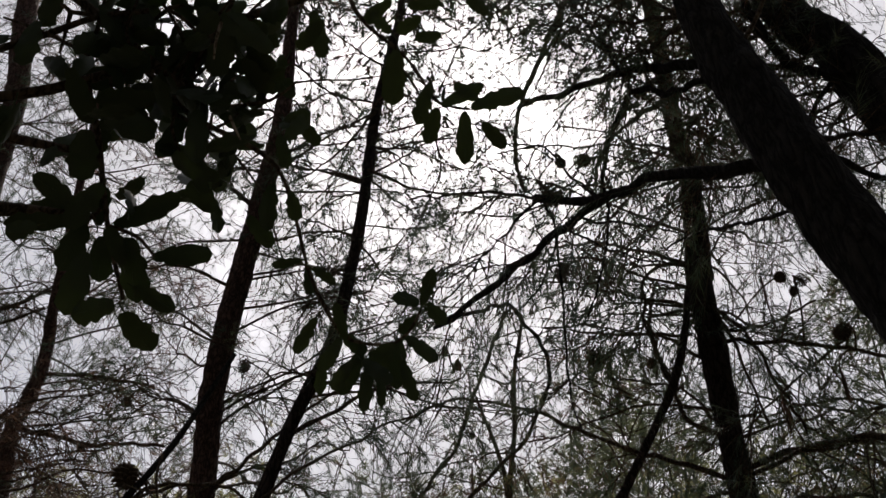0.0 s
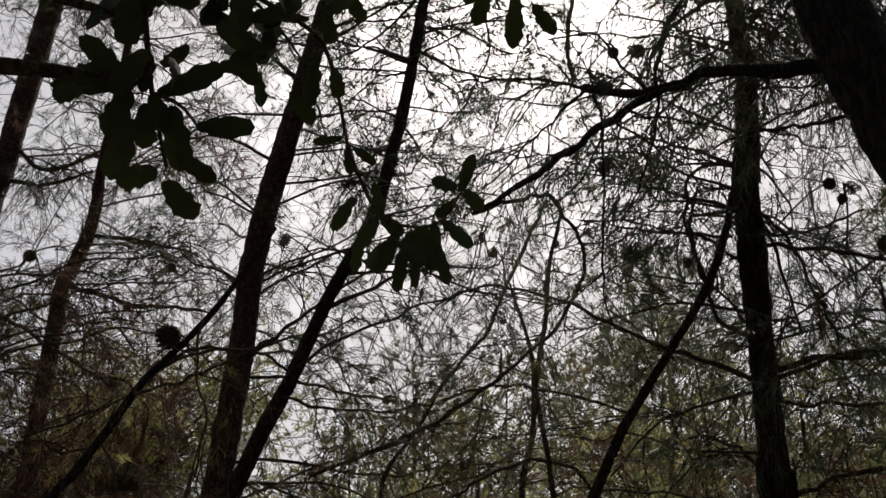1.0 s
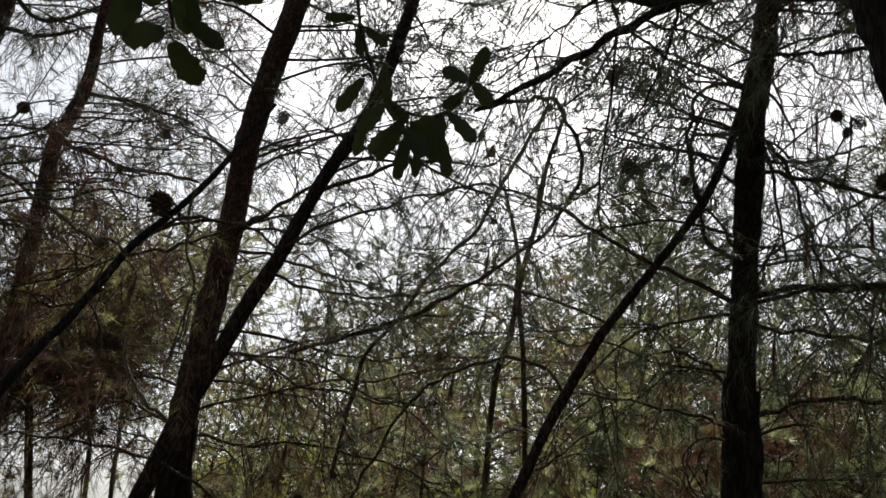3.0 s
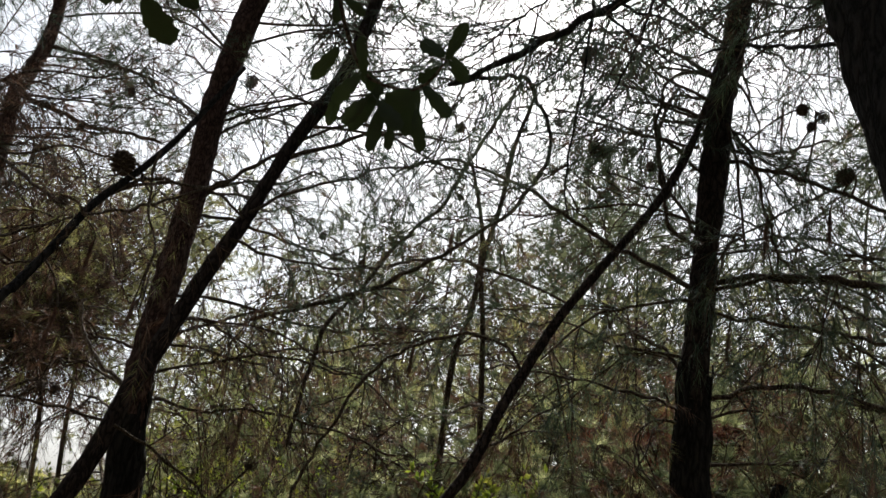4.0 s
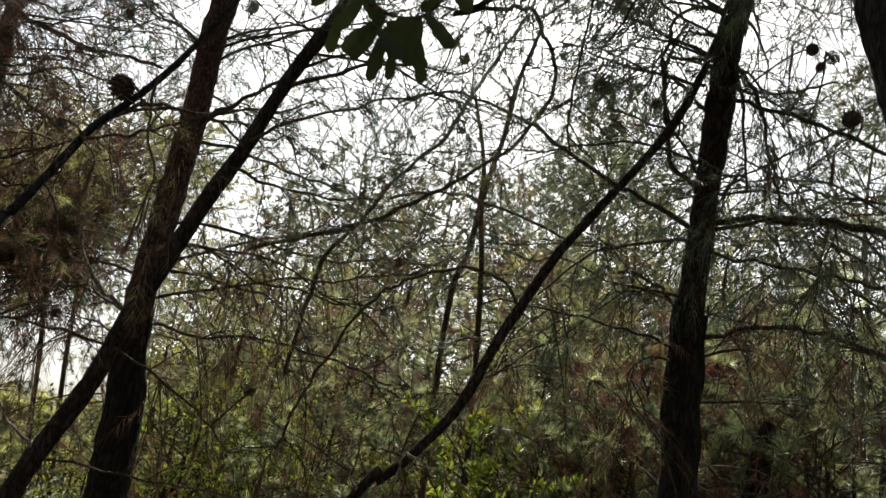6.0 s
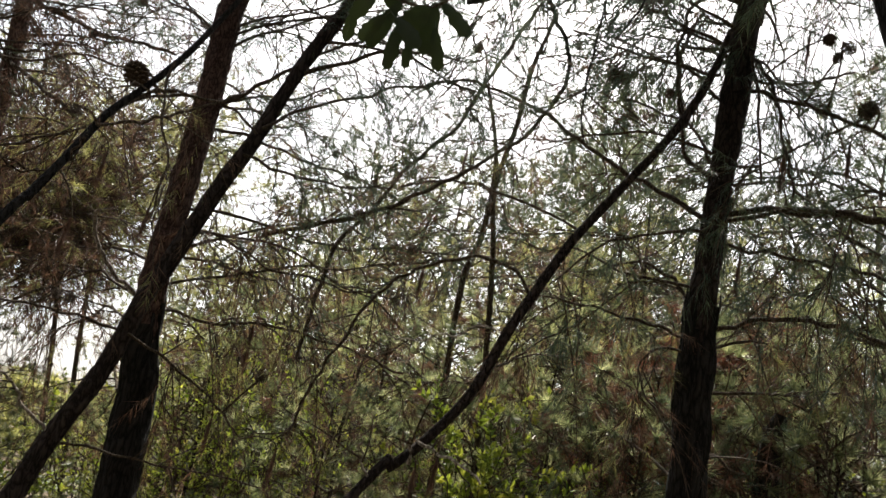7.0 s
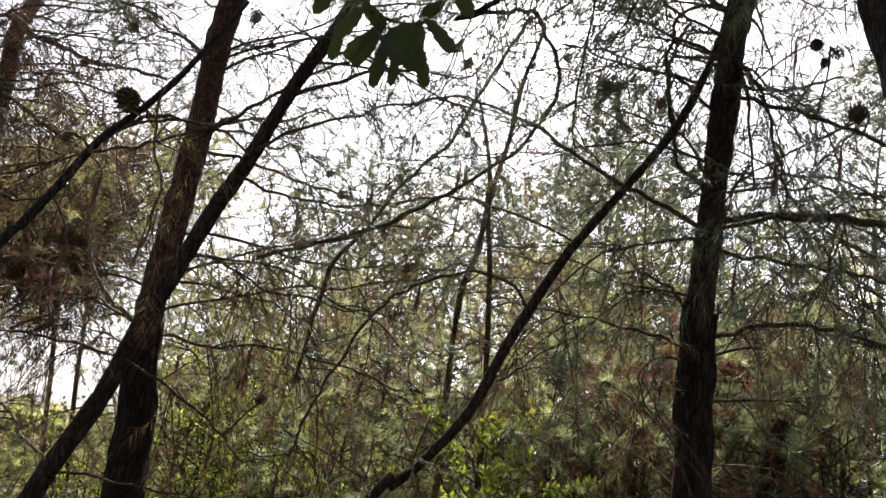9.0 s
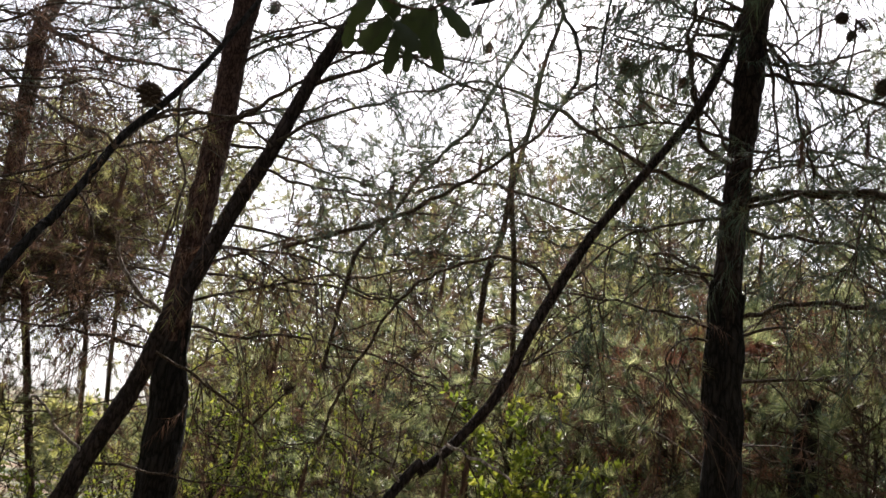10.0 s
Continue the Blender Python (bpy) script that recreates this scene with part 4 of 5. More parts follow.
# shoots, needles and crowns
for tree in (tree_b, tree_c, tree_s2, tree_f):
    dress(tree)
dress(tree_a, 34, 0.0024, None, 0.9)
dress(tree_h, 20, 0.0022, None, 0.55)
for tree in (tree_d, tree_e):
    dress(tree, 24, 0.0022, None, 1.6)
for tree in (tree_g1, tree_g2):
    dress(tree, 26, 0.0034)
crown(tree_a, [(1.33, 3.79, 3.6), (1.37, 3.78, 4.07), (1.47, 3.76, 4.8), (1.52, 3.75, 5.78)], 33, (0.8, 1.6), droop=0.32)
crown(tree_b, [(-1.42, 4.38, 3.29), (-1.4, 4.38, 4.09), (-1.23, 4.43, 5.48), (-1.15, 4.45, 6.25), (-1.13, 4.46, 7.18)], 36, (0.8, 1.9), droop=0.15)
crown(tree_c, [(-0.85, 4.21, 3.7), (-0.69, 4.25, 4.12), (-0.6, 4.29, 4.62), (-0.52, 4.31, 5.14), (-0.43, 4.34, 6.06), (-0.31, 4.37, 6.71), (-0.19, 4.4, 7.43)], 32, (0.6, 1.5), droop=0.1)
crown(tree_d, [(1.09, 2.06, 3.75), (1.05, 2.1, 4.25), (0.87, 2.29, 8.24)], 36, (0.6, 1.5), width=0.0024)
crown(tree_e, [(1.93, 2.55, 3.94), (1.9, 2.58, 4.26), (1.82, 2.63, 4.6), (1.73, 2.69, 4.94), (1.38, 2.93, 7.91)], 60, (0.6, 1.6), width=0.0024)
crown(tree_g1, [(-4.11, 5.67, 5.09), (-4.1, 5.67, 5.37), (-4.14, 5.64, 7.79), (-4.24, 5.57, 8.72), (-4.3, 5.52, 9.42), (-4.42, 5.43, 11.91)], 36, (0.9, 2.2), width=0.0038, dead=0.4)
crown(tree_g2, [(-3.2, 5.54, 3.7), (-3.2, 5.51, 4.01), (-3.15, 5.5, 4.56), (-3.12, 5.49, 5.2), (-3.17, 5.34, 8.9)], 54, (0.8, 2.0), width=0.0038, dead=0.4)
# dead lower boughs
crown(tree_a, [(1.26, 3.8, 1.64), (1.25, 3.8, 2.05), (1.26, 3.81, 2.42), (1.27, 3.81, 2.72), (1.3, 3.8, 3.15), (1.33, 3.79, 3.6)], 9, (0.6, 1.4), droop=0.22, dead=0.6, up=0.1, thick=0.009)
crown(tree_b, [(-1.4, 4.38, 1.6), (-1.45, 4.37, 2.19), (-1.44, 4.37, 2.59), (-1.42, 4.38, 3.29)], 9, (0.6, 1.5), droop=0.18, dead=0.7, up=0.1, thick=0.009)
crown(tree_s1, [(0.2, 5.5, 1.42), (0.19, 5.52, 2.21), (0.21, 5.55, 2.91), (0.3, 5.57, 3.54), (0.15, 5.6, 4.32)], 14, (0.4, 1.0), droop=0.22, dead=0.6, up=0.1, thick=0.006, subs=4)
crown(tree_s2, [(0.45, 5.28, 1.46), (0.43, 5.28, 2.07), (0.36, 5.29, 2.98), (0.32, 5.29, 3.57), (0.43, 5.28, 4.33), (0.54, 5.27, 4.78)], 14, (0.4, 1.0), droop=0.22, dead=0.6, up=0.1, thick=0.006, subs=4)
crown(tree_k, [(-2.97, 4.27, 2.79), (-3.11, 4.17, 3.74)], 20, (0.9, 2.3), droop=0.3, dead=0.95, up=0.2)
crown(tree_m, [(2.58, 4.28, 2.54), (2.62, 4.26, 3.48)], 18, (0.8, 1.9), droop=0.3, dead=0.35, up=0.2)
crown(tree_n1, [(-3.29, 7.29, 2.89), (-3.36, 7.26, 3.4), (-3.42, 7.23, 3.82)], 46, (0.8, 2.6), width=0.006, live=NEEDLE_OLIVE, droop=0.1, dead=0.35, up=0.35, thick=0.01, subs=6)
crown(tree_n2, [(-3.37, 8.34, 2.65), (-3.49, 8.3, 3.45), (-3.59, 8.25, 4.04), (-3.66, 8.22, 4.46)], 46, (0.8, 2.8), width=0.0065, live=NEEDLE_OLIVE, droop=0.1, dead=0.3, up=0.35, thick=0.01, subs=6)
crown(tree_n3, [(-3.42, 6.68, 2.35), (-3.6, 6.58, 3.16), (-3.71, 6.52, 3.62), (-3.8, 6.47, 3.99)], 36, (0.7, 1.6), width=0.005, live=NEEDLE_OLIVE, droop=0.1, dead=0.5, up=0.3, thick=0.01)
crown(tree_n1, [(-3.24, 7.31, 2.6), (-3.36, 7.26, 3.4)], 26, (0.5, 1.3), width=0.005, live=NEEDLE_OLIVE, droop=0.2, dead=0.5, up=0.2, thick=0.008)
crown(tree_n3, [(-3.42, 6.68, 2.35), (-3.6, 6.58, 3.16)], 34, (0.4, 1.2), width=0.005, live=NEEDLE_OLIVE, droop=0.3, dead=0.6, up=0.2, thick=0.008)
# extra dense tops added above the view, to block light on the floor below
crown(tree_a, [(1.58, 3.73, 7), (1.61, 3.72, 7.87), (1.64, 3.71, 8.75)], 30, (1.2, 2.6), per=22, width=0.0085, twigs=3, dead=0.1, live=NEEDLE_DEEP_SHADE)
crown(tree_b, [(-1.12, 4.46, 7.6), (-1.09, 4.47, 8.39), (-1.07, 4.48, 9.18)], 30, (1.2, 2.6), per=22, width=0.0085, twigs=3, dead=0.1, live=NEEDLE_DEEP_SHADE)
crown(tree_c, [(-0.18, 4.4, 7.6), (-0.12, 4.41, 8.31), (-0.05, 4.43, 9.02)], 30, (1.2, 2.6), per=22, width=0.0085, twigs=3, dead=0.1, live=NEEDLE_DEEP_SHADE)
crown(tree_d, [(1, 2.16, 5.4), (0.93, 2.22, 6.82), (0.87, 2.29, 8.24)], 40, (1.2, 3.0), per=22, width=0.0085, twigs=3, dead=0.1, live=NEEDLE_DEEP_SHADE)
crown(tree_e, [(1.65, 2.74, 5.6), (1.52, 2.84, 6.76), (1.38, 2.93, 7.91)], 40, (1.2, 3.0), per=22, width=0.0085, twigs=3, dead=0.1, live=NEEDLE_DEEP_SHADE)


# ---- the broad-leaved tree that hangs in from above ----
broadleaf = thing("broadleaf_tree", (-1.5, -0.2, 0), "broad-leaved tree with thick wavy-edged dark green leaves", "tree")
trunk(broadleaf, [(-1.5, -0.2, -0.1), (-1.46, -0.1, 0.8), (-1.38, 0.05, 1.7), (-1.3, 0.2, 2.4), (-1.1, 0.45, 2.9)], [0.075, 0.065, 0.055, 0.04, 0.02], BARK_DARK, 12)


def bough(points, r0, r1):
    return part("bough", stem_mesh("bough", points, np.linspace(r0, r1, len(points)), TWIG, 7, 0.02, 0.06, len(points)), broadleaf)


def dry_stalk(points):
    part("dry_stalk", stem_mesh("dry_stalk", points, [0.0022, 0.002, 0.0012], DEADWOOD, 6, 0.01, 0.06), broadleaf, "pale dry leaf stalk")


def leaf(base, tip, width, roll):
    """One leaf: an oblong blade with a wavy, lobed edge, folded along the midrib and curled, on a short stalk."""
    base, tip = np.array(base), np.array(tip)
    axis = tip - base
    ln = np.linalg.norm(axis)
    axis /= ln
    eye = unit((base + tip) / 2 - np.array([0, 0, 1.6]))
    side = unit(np.cross(axis, eye))
    up = np.cross(side, axis)
    c, s = math.cos(radians(roll)), math.sin(radians(roll))
    side, up = side * c + up * s, up * c - side * s
    n, verts, faces = 13, [], []
    q = (base[0] * 31 + tip[2] * 17) % 6.28
    for i in range(n):
        t = i / (n - 1)
        w = width * 0.56 * (t + 0.03) ** 0.42 * max(0.0, 1 - t ** 4) ** 0.55 * (1 + 0.12 * math.sin(t * 21 + q) + 0.05 * math.sin(t * 47 + q * 2))
        mid = base + axis * ln * t - up * ln * 0.10 * math.sin(t * 2.4 + q * 0.3)
        for k, (u, lift) in enumerate(((-1, 0.16), (-0.5, 0.11), (0, 0), (0.5, 0.11), (1, 0.16))):
            wave = 0.09 * w * math.sin(t * 19 + q + k * 1.7) * abs(u)
            verts.append(mid + side * w * u + up * (lift * w + wave))
    for i in range(n - 1):
        for k in range(4):
            a = i * 5 + k
            faces.append((a, a + 1, a + 6, a + 5))
    v, f = tubes(np.array([[base - axis * 0.012, base, base + axis * ln * 0.5, base + axis * ln * 0.97]]) - up * 0.0006, np.array([[0.0011, 0.0011, 0.0008, 0.0004]]), 4)
    faces += (f + len(verts)).tolist()
    return part("leaf", mesh_of("leaf", np.vstack([verts, v]), faces, LEAF, True), broadleaf)


def spray(at, n, wide):
    """A twig end with n leaves round it."""
    for _ in range(n):
        b = np.array(at) + rng.normal(size=3) * wide
        way = unit(rng.normal(size=3) + np.array([0, 0, -0.5]))
        ln = rng.uniform(0.055, 0.085)
        leaf(b, b + way * ln, ln * rng.uniform(0.45, 0.6), rng.uniform(-70, 70))
    for _ in range(3):
        e = np.array(at) + rng.normal(size=3) * wide * 1.2
        bough([np.array(at), (np.array(at) + e) / 2 + rng.normal(size=3) * 0.008, e], 0.0035, 0.0018)


for points, r0, r1 in (([(-1.38, 0.05, 1.7), (-1.2, 0.4, 2.1), (-0.82, 0.75, 2.3), (-0.6, 0.87, 2.36), (-0.49, 0.9, 2.36)], 0.03, 0.004),
                       ([(-1.3, 0.2, 2.4), (-1.0, 0.6, 2.5), (-0.68, 0.8, 2.47), (-0.48, 0.85, 2.43)], 0.025, 0.004),
                       ([(-1.1, 0.45, 2.9), (-0.7, 0.6, 2.75), (-0.35, 0.8, 2.5)], 0.02, 0.005)):
    bough(points, r0, r1)

bough([(-0.609, 0.737, 2.436), (-0.523, 0.76, 2.473), (-0.476, 0.766, 2.494), (-0.405, 0.775, 2.521), (-0.35, 0.807, 2.516)], 0.0085, 0.0051)
bough([(-0.588, 0.701, 2.481), (-0.563, 0.703, 2.496), (-0.511, 0.707, 2.523), (-0.449, 0.709, 2.554), (-0.386, 0.72, 2.573)], 0.0059, 0.0034)
bough([(-0.32, 0.772, 2.556), (-0.286, 0.76, 2.577), (-0.237, 0.752, 2.596), (-0.18, 0.748, 2.61), (-0.122, 0.737, 2.627)], 0.0085, 0.0042)
bough([(-0.405, 0.775, 2.521), (-0.355, 0.836, 2.488), (-0.305, 0.871, 2.472), (-0.276, 0.889, 2.464), (-0.239, 0.92, 2.442), (-0.224, 0.962, 2.399), (-0.21, 1.016, 2.332)], 0.0051, 0.0025)
bough([(-0.476, 0.766, 2.494), (-0.472, 0.823, 2.444), (-0.474, 0.872, 2.392), (-0.473, 0.919, 2.338), (-0.462, 0.976, 2.268)], 0.0051, 0.0030)
bough([(-0.472, 0.91, 2.35), (-0.439, 0.932, 2.344), (-0.419, 0.955, 2.324)], 0.0034, 0.0021)
bough([(-0.48, 0.891, 2.367), (-0.498, 0.895, 2.351), (-0.511, 0.887, 2.352)], 0.0034, 0.0021)
bough([(-0.122, 0.737, 2.627), (-0.095, 0.784, 2.595), (-0.057, 0.813, 2.574), (-0.026, 0.84, 2.552), (0.003, 0.879, 2.517), (0.053, 0.889, 2.505)], 0.0034, 0.0021)
bough([(-0.21, 1.016, 2.332), (-0.197, 1.043, 2.298), (-0.167, 1.08, 2.248), (-0.126, 1.094, 2.233), (-0.075, 1.095, 2.239), (-0.042, 1.073, 2.278)], 0.0034, 0.0021)
bough([(-0.35, 0.807, 2.516), (-0.32, 0.772, 2.556), (-0.283, 0.743, 2.59), (-0.263, 0.716, 2.616)], 0.0042, 0.0025)
bough([(-0.405, 0.775, 2.521), (-0.419, 0.735, 2.547), (-0.397, 0.705, 2.579)], 0.0034, 0.0017)
bough([(-0.35, 0.807, 2.516), (-0.379, 0.841, 2.473), (-0.37, 0.878, 2.44)], 0.0034, 0.0017)
leaf((-0.508, 0.882, 2.347), (-0.595, 0.862, 2.325), 0.034, 25)
leaf((-0.503, 0.882, 2.362), (-0.563, 0.84, 2.394), 0.037, 16)
leaf((-0.494, 0.92, 2.361), (-0.473, 0.869, 2.394), 0.030, 4)
leaf((-0.468, 0.917, 2.356), (-0.377, 0.908, 2.397), 0.041, -22)
leaf((-0.426, 0.971, 2.335), (-0.341, 0.977, 2.337), 0.037, 5)
leaf((-0.506, 0.911, 2.355), (-0.541, 0.931, 2.294), 0.045, -19)
leaf((-0.497, 0.914, 2.306), (-0.518, 0.932, 2.219), 0.045, -12)
leaf((-0.449, 0.927, 2.292), (-0.455, 0.877, 2.324), 0.030, 24)
leaf((-0.435, 0.906, 2.324), (-0.442, 0.971, 2.254), 0.048, -21)
leaf((-0.452, 0.933, 2.231), (-0.506, 0.925, 2.213), 0.041, -17)
leaf((-0.442, 0.941, 2.226), (-0.419, 1.002, 2.192), 0.048, -25)
leaf((-0.43, 0.935, 2.258), (-0.379, 0.957, 2.23), 0.030, -15)
leaf((-0.487, 0.929, 2.346), (-0.494, 0.956, 2.287), 0.041, -13)
leaf((-0.479, 0.803, 2.435), (-0.497, 0.853, 2.388), 0.048, -12)
leaf((-0.473, 0.717, 2.464), (-0.467, 0.792, 2.434), 0.037, -13)
leaf((-0.468, 0.843, 2.467), (-0.522, 0.87, 2.438), 0.041, -6)
leaf((-0.527, 0.829, 2.293), (-0.558, 0.818, 2.274), 0.030, -16)
leaf((-0.162, 1.047, 2.218), (-0.195, 1.057, 2.172), 0.026, 13)
leaf((-0.134, 1.083, 2.227), (-0.172, 1.118, 2.164), 0.028, 20)
leaf((-0.124, 1.075, 2.193), (-0.136, 1.099, 2.123), 0.024, -6)
leaf((-0.11, 1.097, 2.185), (-0.111, 1.111, 2.136), 0.017, 5)
leaf((-0.076, 1.092, 2.198), (-0.061, 1.106, 2.138), 0.023, -9)
leaf((-0.072, 1.119, 2.253), (-0.025, 1.118, 2.21), 0.027, 22)
leaf((-0.09, 1.068, 2.215), (-0.125, 1.08, 2.178), 0.040, 10)
leaf((-0.084, 1.102, 2.244), (-0.089, 1.132, 2.173), 0.034, 12)
leaf((-0.052, 1.091, 2.275), (-0.08, 1.101, 2.251), 0.023, 20)
leaf((-0.044, 1.027, 2.254), (-0.085, 1.033, 2.281), 0.026, -13)
leaf((-0.04, 1.022, 2.25), (-0.021, 0.983, 2.286), 0.023, 4)
leaf((-0.036, 1.041, 2.262), (-0.007, 1.051, 2.234), 0.026, 8)
leaf((-0.154, 1.047, 2.218), (-0.166, 1.015, 2.262), 0.020, 12)
leaf((-0.168, 1.084, 2.25), (-0.133, 1.117, 2.231), 0.026, -7)
leaf((-0.145, 1.045, 2.179), (-0.178, 1.079, 2.154), 0.026, -20)
leaf((-0.195, 1.021, 2.24), (-0.228, 1.042, 2.196), 0.024, -2)
leaf((-0.214, 1.034, 2.345), (-0.211, 1.054, 2.302), 0.021, 19)
leaf((-0.2, 1.008, 2.32), (-0.166, 1.018, 2.297), 0.017, -5)
leaf((-0.211, 0.978, 2.316), (-0.256, 0.987, 2.316), 0.017, 15)
leaf((-0.216, 0.904, 2.383), (-0.212, 0.939, 2.356), 0.026, 5)
leaf((-0.131, 1.058, 2.185), (-0.091, 1.058, 2.145), 0.028, 13)
leaf((-0.192, 1.082, 2.203), (-0.202, 1.099, 2.157), 0.021, -10)
leaf((-0.05, 0.822, 2.572), (-0.065, 0.876, 2.512), 0.041, -9)
leaf((-0.003, 0.843, 2.517), (-0.03, 0.882, 2.474), 0.030, -22)
leaf((0.003, 0.904, 2.531), (-0.017, 0.949, 2.495), 0.030, 6)
leaf((0.011, 0.859, 2.485), (0.071, 0.827, 2.493), 0.026, 21)
leaf((0.053, 0.877, 2.498), (0.134, 0.85, 2.49), 0.034, 25)
leaf((0.043, 0.872, 2.482), (0.037, 0.912, 2.416), 0.030, -2)
leaf((0.066, 0.863, 2.453), (0.099, 0.904, 2.432), 0.026, -7)
leaf((0.018, 0.77, 2.539), (-0.024, 0.788, 2.551), 0.022, 14)
leaf((0.056, 0.778, 2.621), (0.092, 0.808, 2.626), 0.022, 4)
leaf((-0.052, 0.779, 2.635), (-0.1, 0.807, 2.621), 0.024, -5)
leaf((-0.027, 0.758, 2.591), (0.018, 0.751, 2.583), 0.022, 0)
leaf((-0.169, 0.775, 2.618), (-0.16, 0.818, 2.559), 0.031, 9)
leaf((-0.229, 0.891, 2.513), (-0.191, 0.893, 2.529), 0.022, 6)
leaf((-0.237, 0.898, 2.491), (-0.227, 0.923, 2.444), 0.025, 6)
leaf((-0.054, 0.773, 2.551), (-0.083, 0.755, 2.582), 0.022, 7)
leaf((-0.21, 0.796, 2.523), (-0.25, 0.816, 2.514), 0.022, 24)
leaf((-0.227, 0.756, 2.55), (-0.201, 0.739, 2.575), 0.022, -23)
leaf((-0.012, 0.788, 2.603), (-0.047, 0.801, 2.584), 0.025, 20)
leaf((0.067, 0.879, 2.51), (0.031, 0.871, 2.543), 0.022, -9)

for at, n, wide in (((-0.42, 0.75, 2.57), 13, 0.06), ((-0.35, 0.8, 2.56), 16, 0.07), ((-0.41, 0.83, 2.51), 16, 0.07), ((-0.32, 0.86, 2.52), 13, 0.06), ((-0.49, 0.71, 2.57), 8, 0.06), ((-0.3, 0.8, 2.58), 12, 0.06), ((-0.48, 0.76, 2.54), 9, 0.06), ((-0.37, 0.74, 2.6), 13, 0.07), ((-0.27, 0.83, 2.56), 8, 0.04), ((-0.35, 0.88, 2.49), 8, 0.05)):
    spray(at, round(n * 1.35), wide)
dry_stalk([(-0.26, 0.664, 2.464), (-0.27, 0.681, 2.447), (-0.275, 0.696, 2.433)])
dry_stalk([(-0.265, 0.751, 2.387), (-0.26, 0.764, 2.376), (-0.255, 0.776, 2.367)])


# ---- young pines and woods behind ----
def young_pine(name, height, radius, limbs, per, width, live, label, start=0.06, droop=0.1, subs=7, dead=0.15, twigs=5, long=1.0, tip=0.8):
    """A bushy pine at the origin, green to near the ground."""
    t = thing(name, (0, 0, 0), label, "tree", "young pines in the wood")
    spine = np.array([(0, 0, -0.1), (0.05 * height * 0.2, 0.03, height * 0.35), (-0.02 * height, 0.04, height * 0.7), (0.01 * height, 0, height)])
    trunk(t, spine, [0.0095 * height, 0.007 * height, 0.004 * height, 0.003], BARK_DARK, 7, 0.06, step=0.2)
    line = smooth_line(spine, 20)
    made = []
    for i in range(limbs):
        f = start + (0.97 - start) * (i + 0.5) / limbs
        s = f * 19
        at = line[int(s)] + (line[min(19, int(s) + 1)] - line[int(s)]) * (s % 1)
        a = i * 2.39996 + rng.uniform(-0.4, 0.4)
        ln = radius * (1 - f) ** 0.7 * rng.uniform(0.75, 1.2) + 0.15
        u = np.linspace(0, 1, 8)[:, None]
        out = np.array([math.cos(a), math.sin(a), 0])
        l = at + out * ln * u + np.array([0, 0, 1.0]) * ln * ((0.15 + 0.5 * f) * u - droop * 2 * u * u + 0.25 * u ** 3)
        l[1:] += rng.normal(size=(7, 3)) * 0.02 * ln
        made.append(l)
        part("branch", stem_mesh("branch", l, np.linspace(0.004 * height * (1.1 - f) + 0.004, 0.003, 8), TWIG, 4, 0.25, 0.05), t)
    limbs_ = np.array(made)
    a = grow(limbs_, subs, (0.15 * radius, 0.55 * radius), 0.2, 1.0, (25, 60), 0.1, 0.1, k=4)
    b = grow(a, twigs, (0.1, 0.3), 0.2, 1.0, (20, 60), 0.0, 0.25, k=2)
    part("brushwood", twig_mesh("brushwood", a, 0.007, 0.003), t, kind="stuff")
    if width < 0.006:
        part("brushwood", twig_mesh("brushwood", b, 0.0035, 0.0016), t, kind="stuff")
    order = rng.permutation(len(b))
    cut = int(len(b) * (1 - dead))
    part("needles", needle_mesh("needles", b[order[:cut]], per, (0.08 * long, 0.14 * long), width, live, tip, (15, 85)), t, "long glinting pine needles in tufts", "stuff")
    if dead:
        part("dead_needles", needle_mesh("dead_needles", b[order[cut:]], per, (0.07, 0.13), width, NEEDLE_DEAD, 0.4, (15, 65), 0.15), t, "dead brown needles hanging in tufts", "stuff")
    return t


KINDS = {}
KINDS["small"] = (2.6, young_pine("young_pine", 2.6, 1.1, 24, 64, 0.0046, NEEDLE_SUNLIT, "small bushy green pine with long needles", 0.05, 0.05, 5, 0.2, 2, 1.1, 0.93))
KINDS["bushy"] = (5.2, young_pine("young_pine", 5.2, 1.7, 34, 24, 0.008, NEEDLE_OLIVE, "olive green young pine with drooping boughs", 0.08, 0.15, 7, 0.15, 3, 1.25))
KINDS["green"] = (6.0, young_pine("young_pine", 6.0, 1.6, 36, 24, 0.008, NEEDLE_SHADED, "shade-toned green young pine with open crown", 0.12, 0.1, 7, 0.1, 3, 1.25))
KINDS["brown"] = (4.2, young_pine("young_pine", 4.2, 1.4, 28, 22, 0.0052, NEEDLE_OLIVE, "thin pine with many dead brown needles", 0.1, 0.12, 6, 0.25, 3, 1.2, 0.85))
KINDS["distant"] = (6.0, young_pine("young_pine", 6.0, 1.7, 28, 22, 0.010, NEEDLE_SHADED, "shade-toned green pine further back in the wood", 0.1, 0.1, 6, 0.12, 3, 1.2))
KINDS["tall"] = (10.0, young_pine("young_pine", 10.0, 2.6, 30, 10, 0.11, NEEDLE_DEEP_SHADE, "unseen tall pine added behind the camera to block sky light", 0.1, 0.1, 5, 0.0, 3))
# added pines whose near-black needle colour stands in for shade between the trees
KINDS["shade"] = (4.0, young_pine("young_pine", 4.0, 1.3, 30, 16, 0.014, NEEDLE_DEEP_SHADE, "added pine with near-black needles as a stand-in for deep shade", 0.03, 0.08, 6, 0.0, 3))
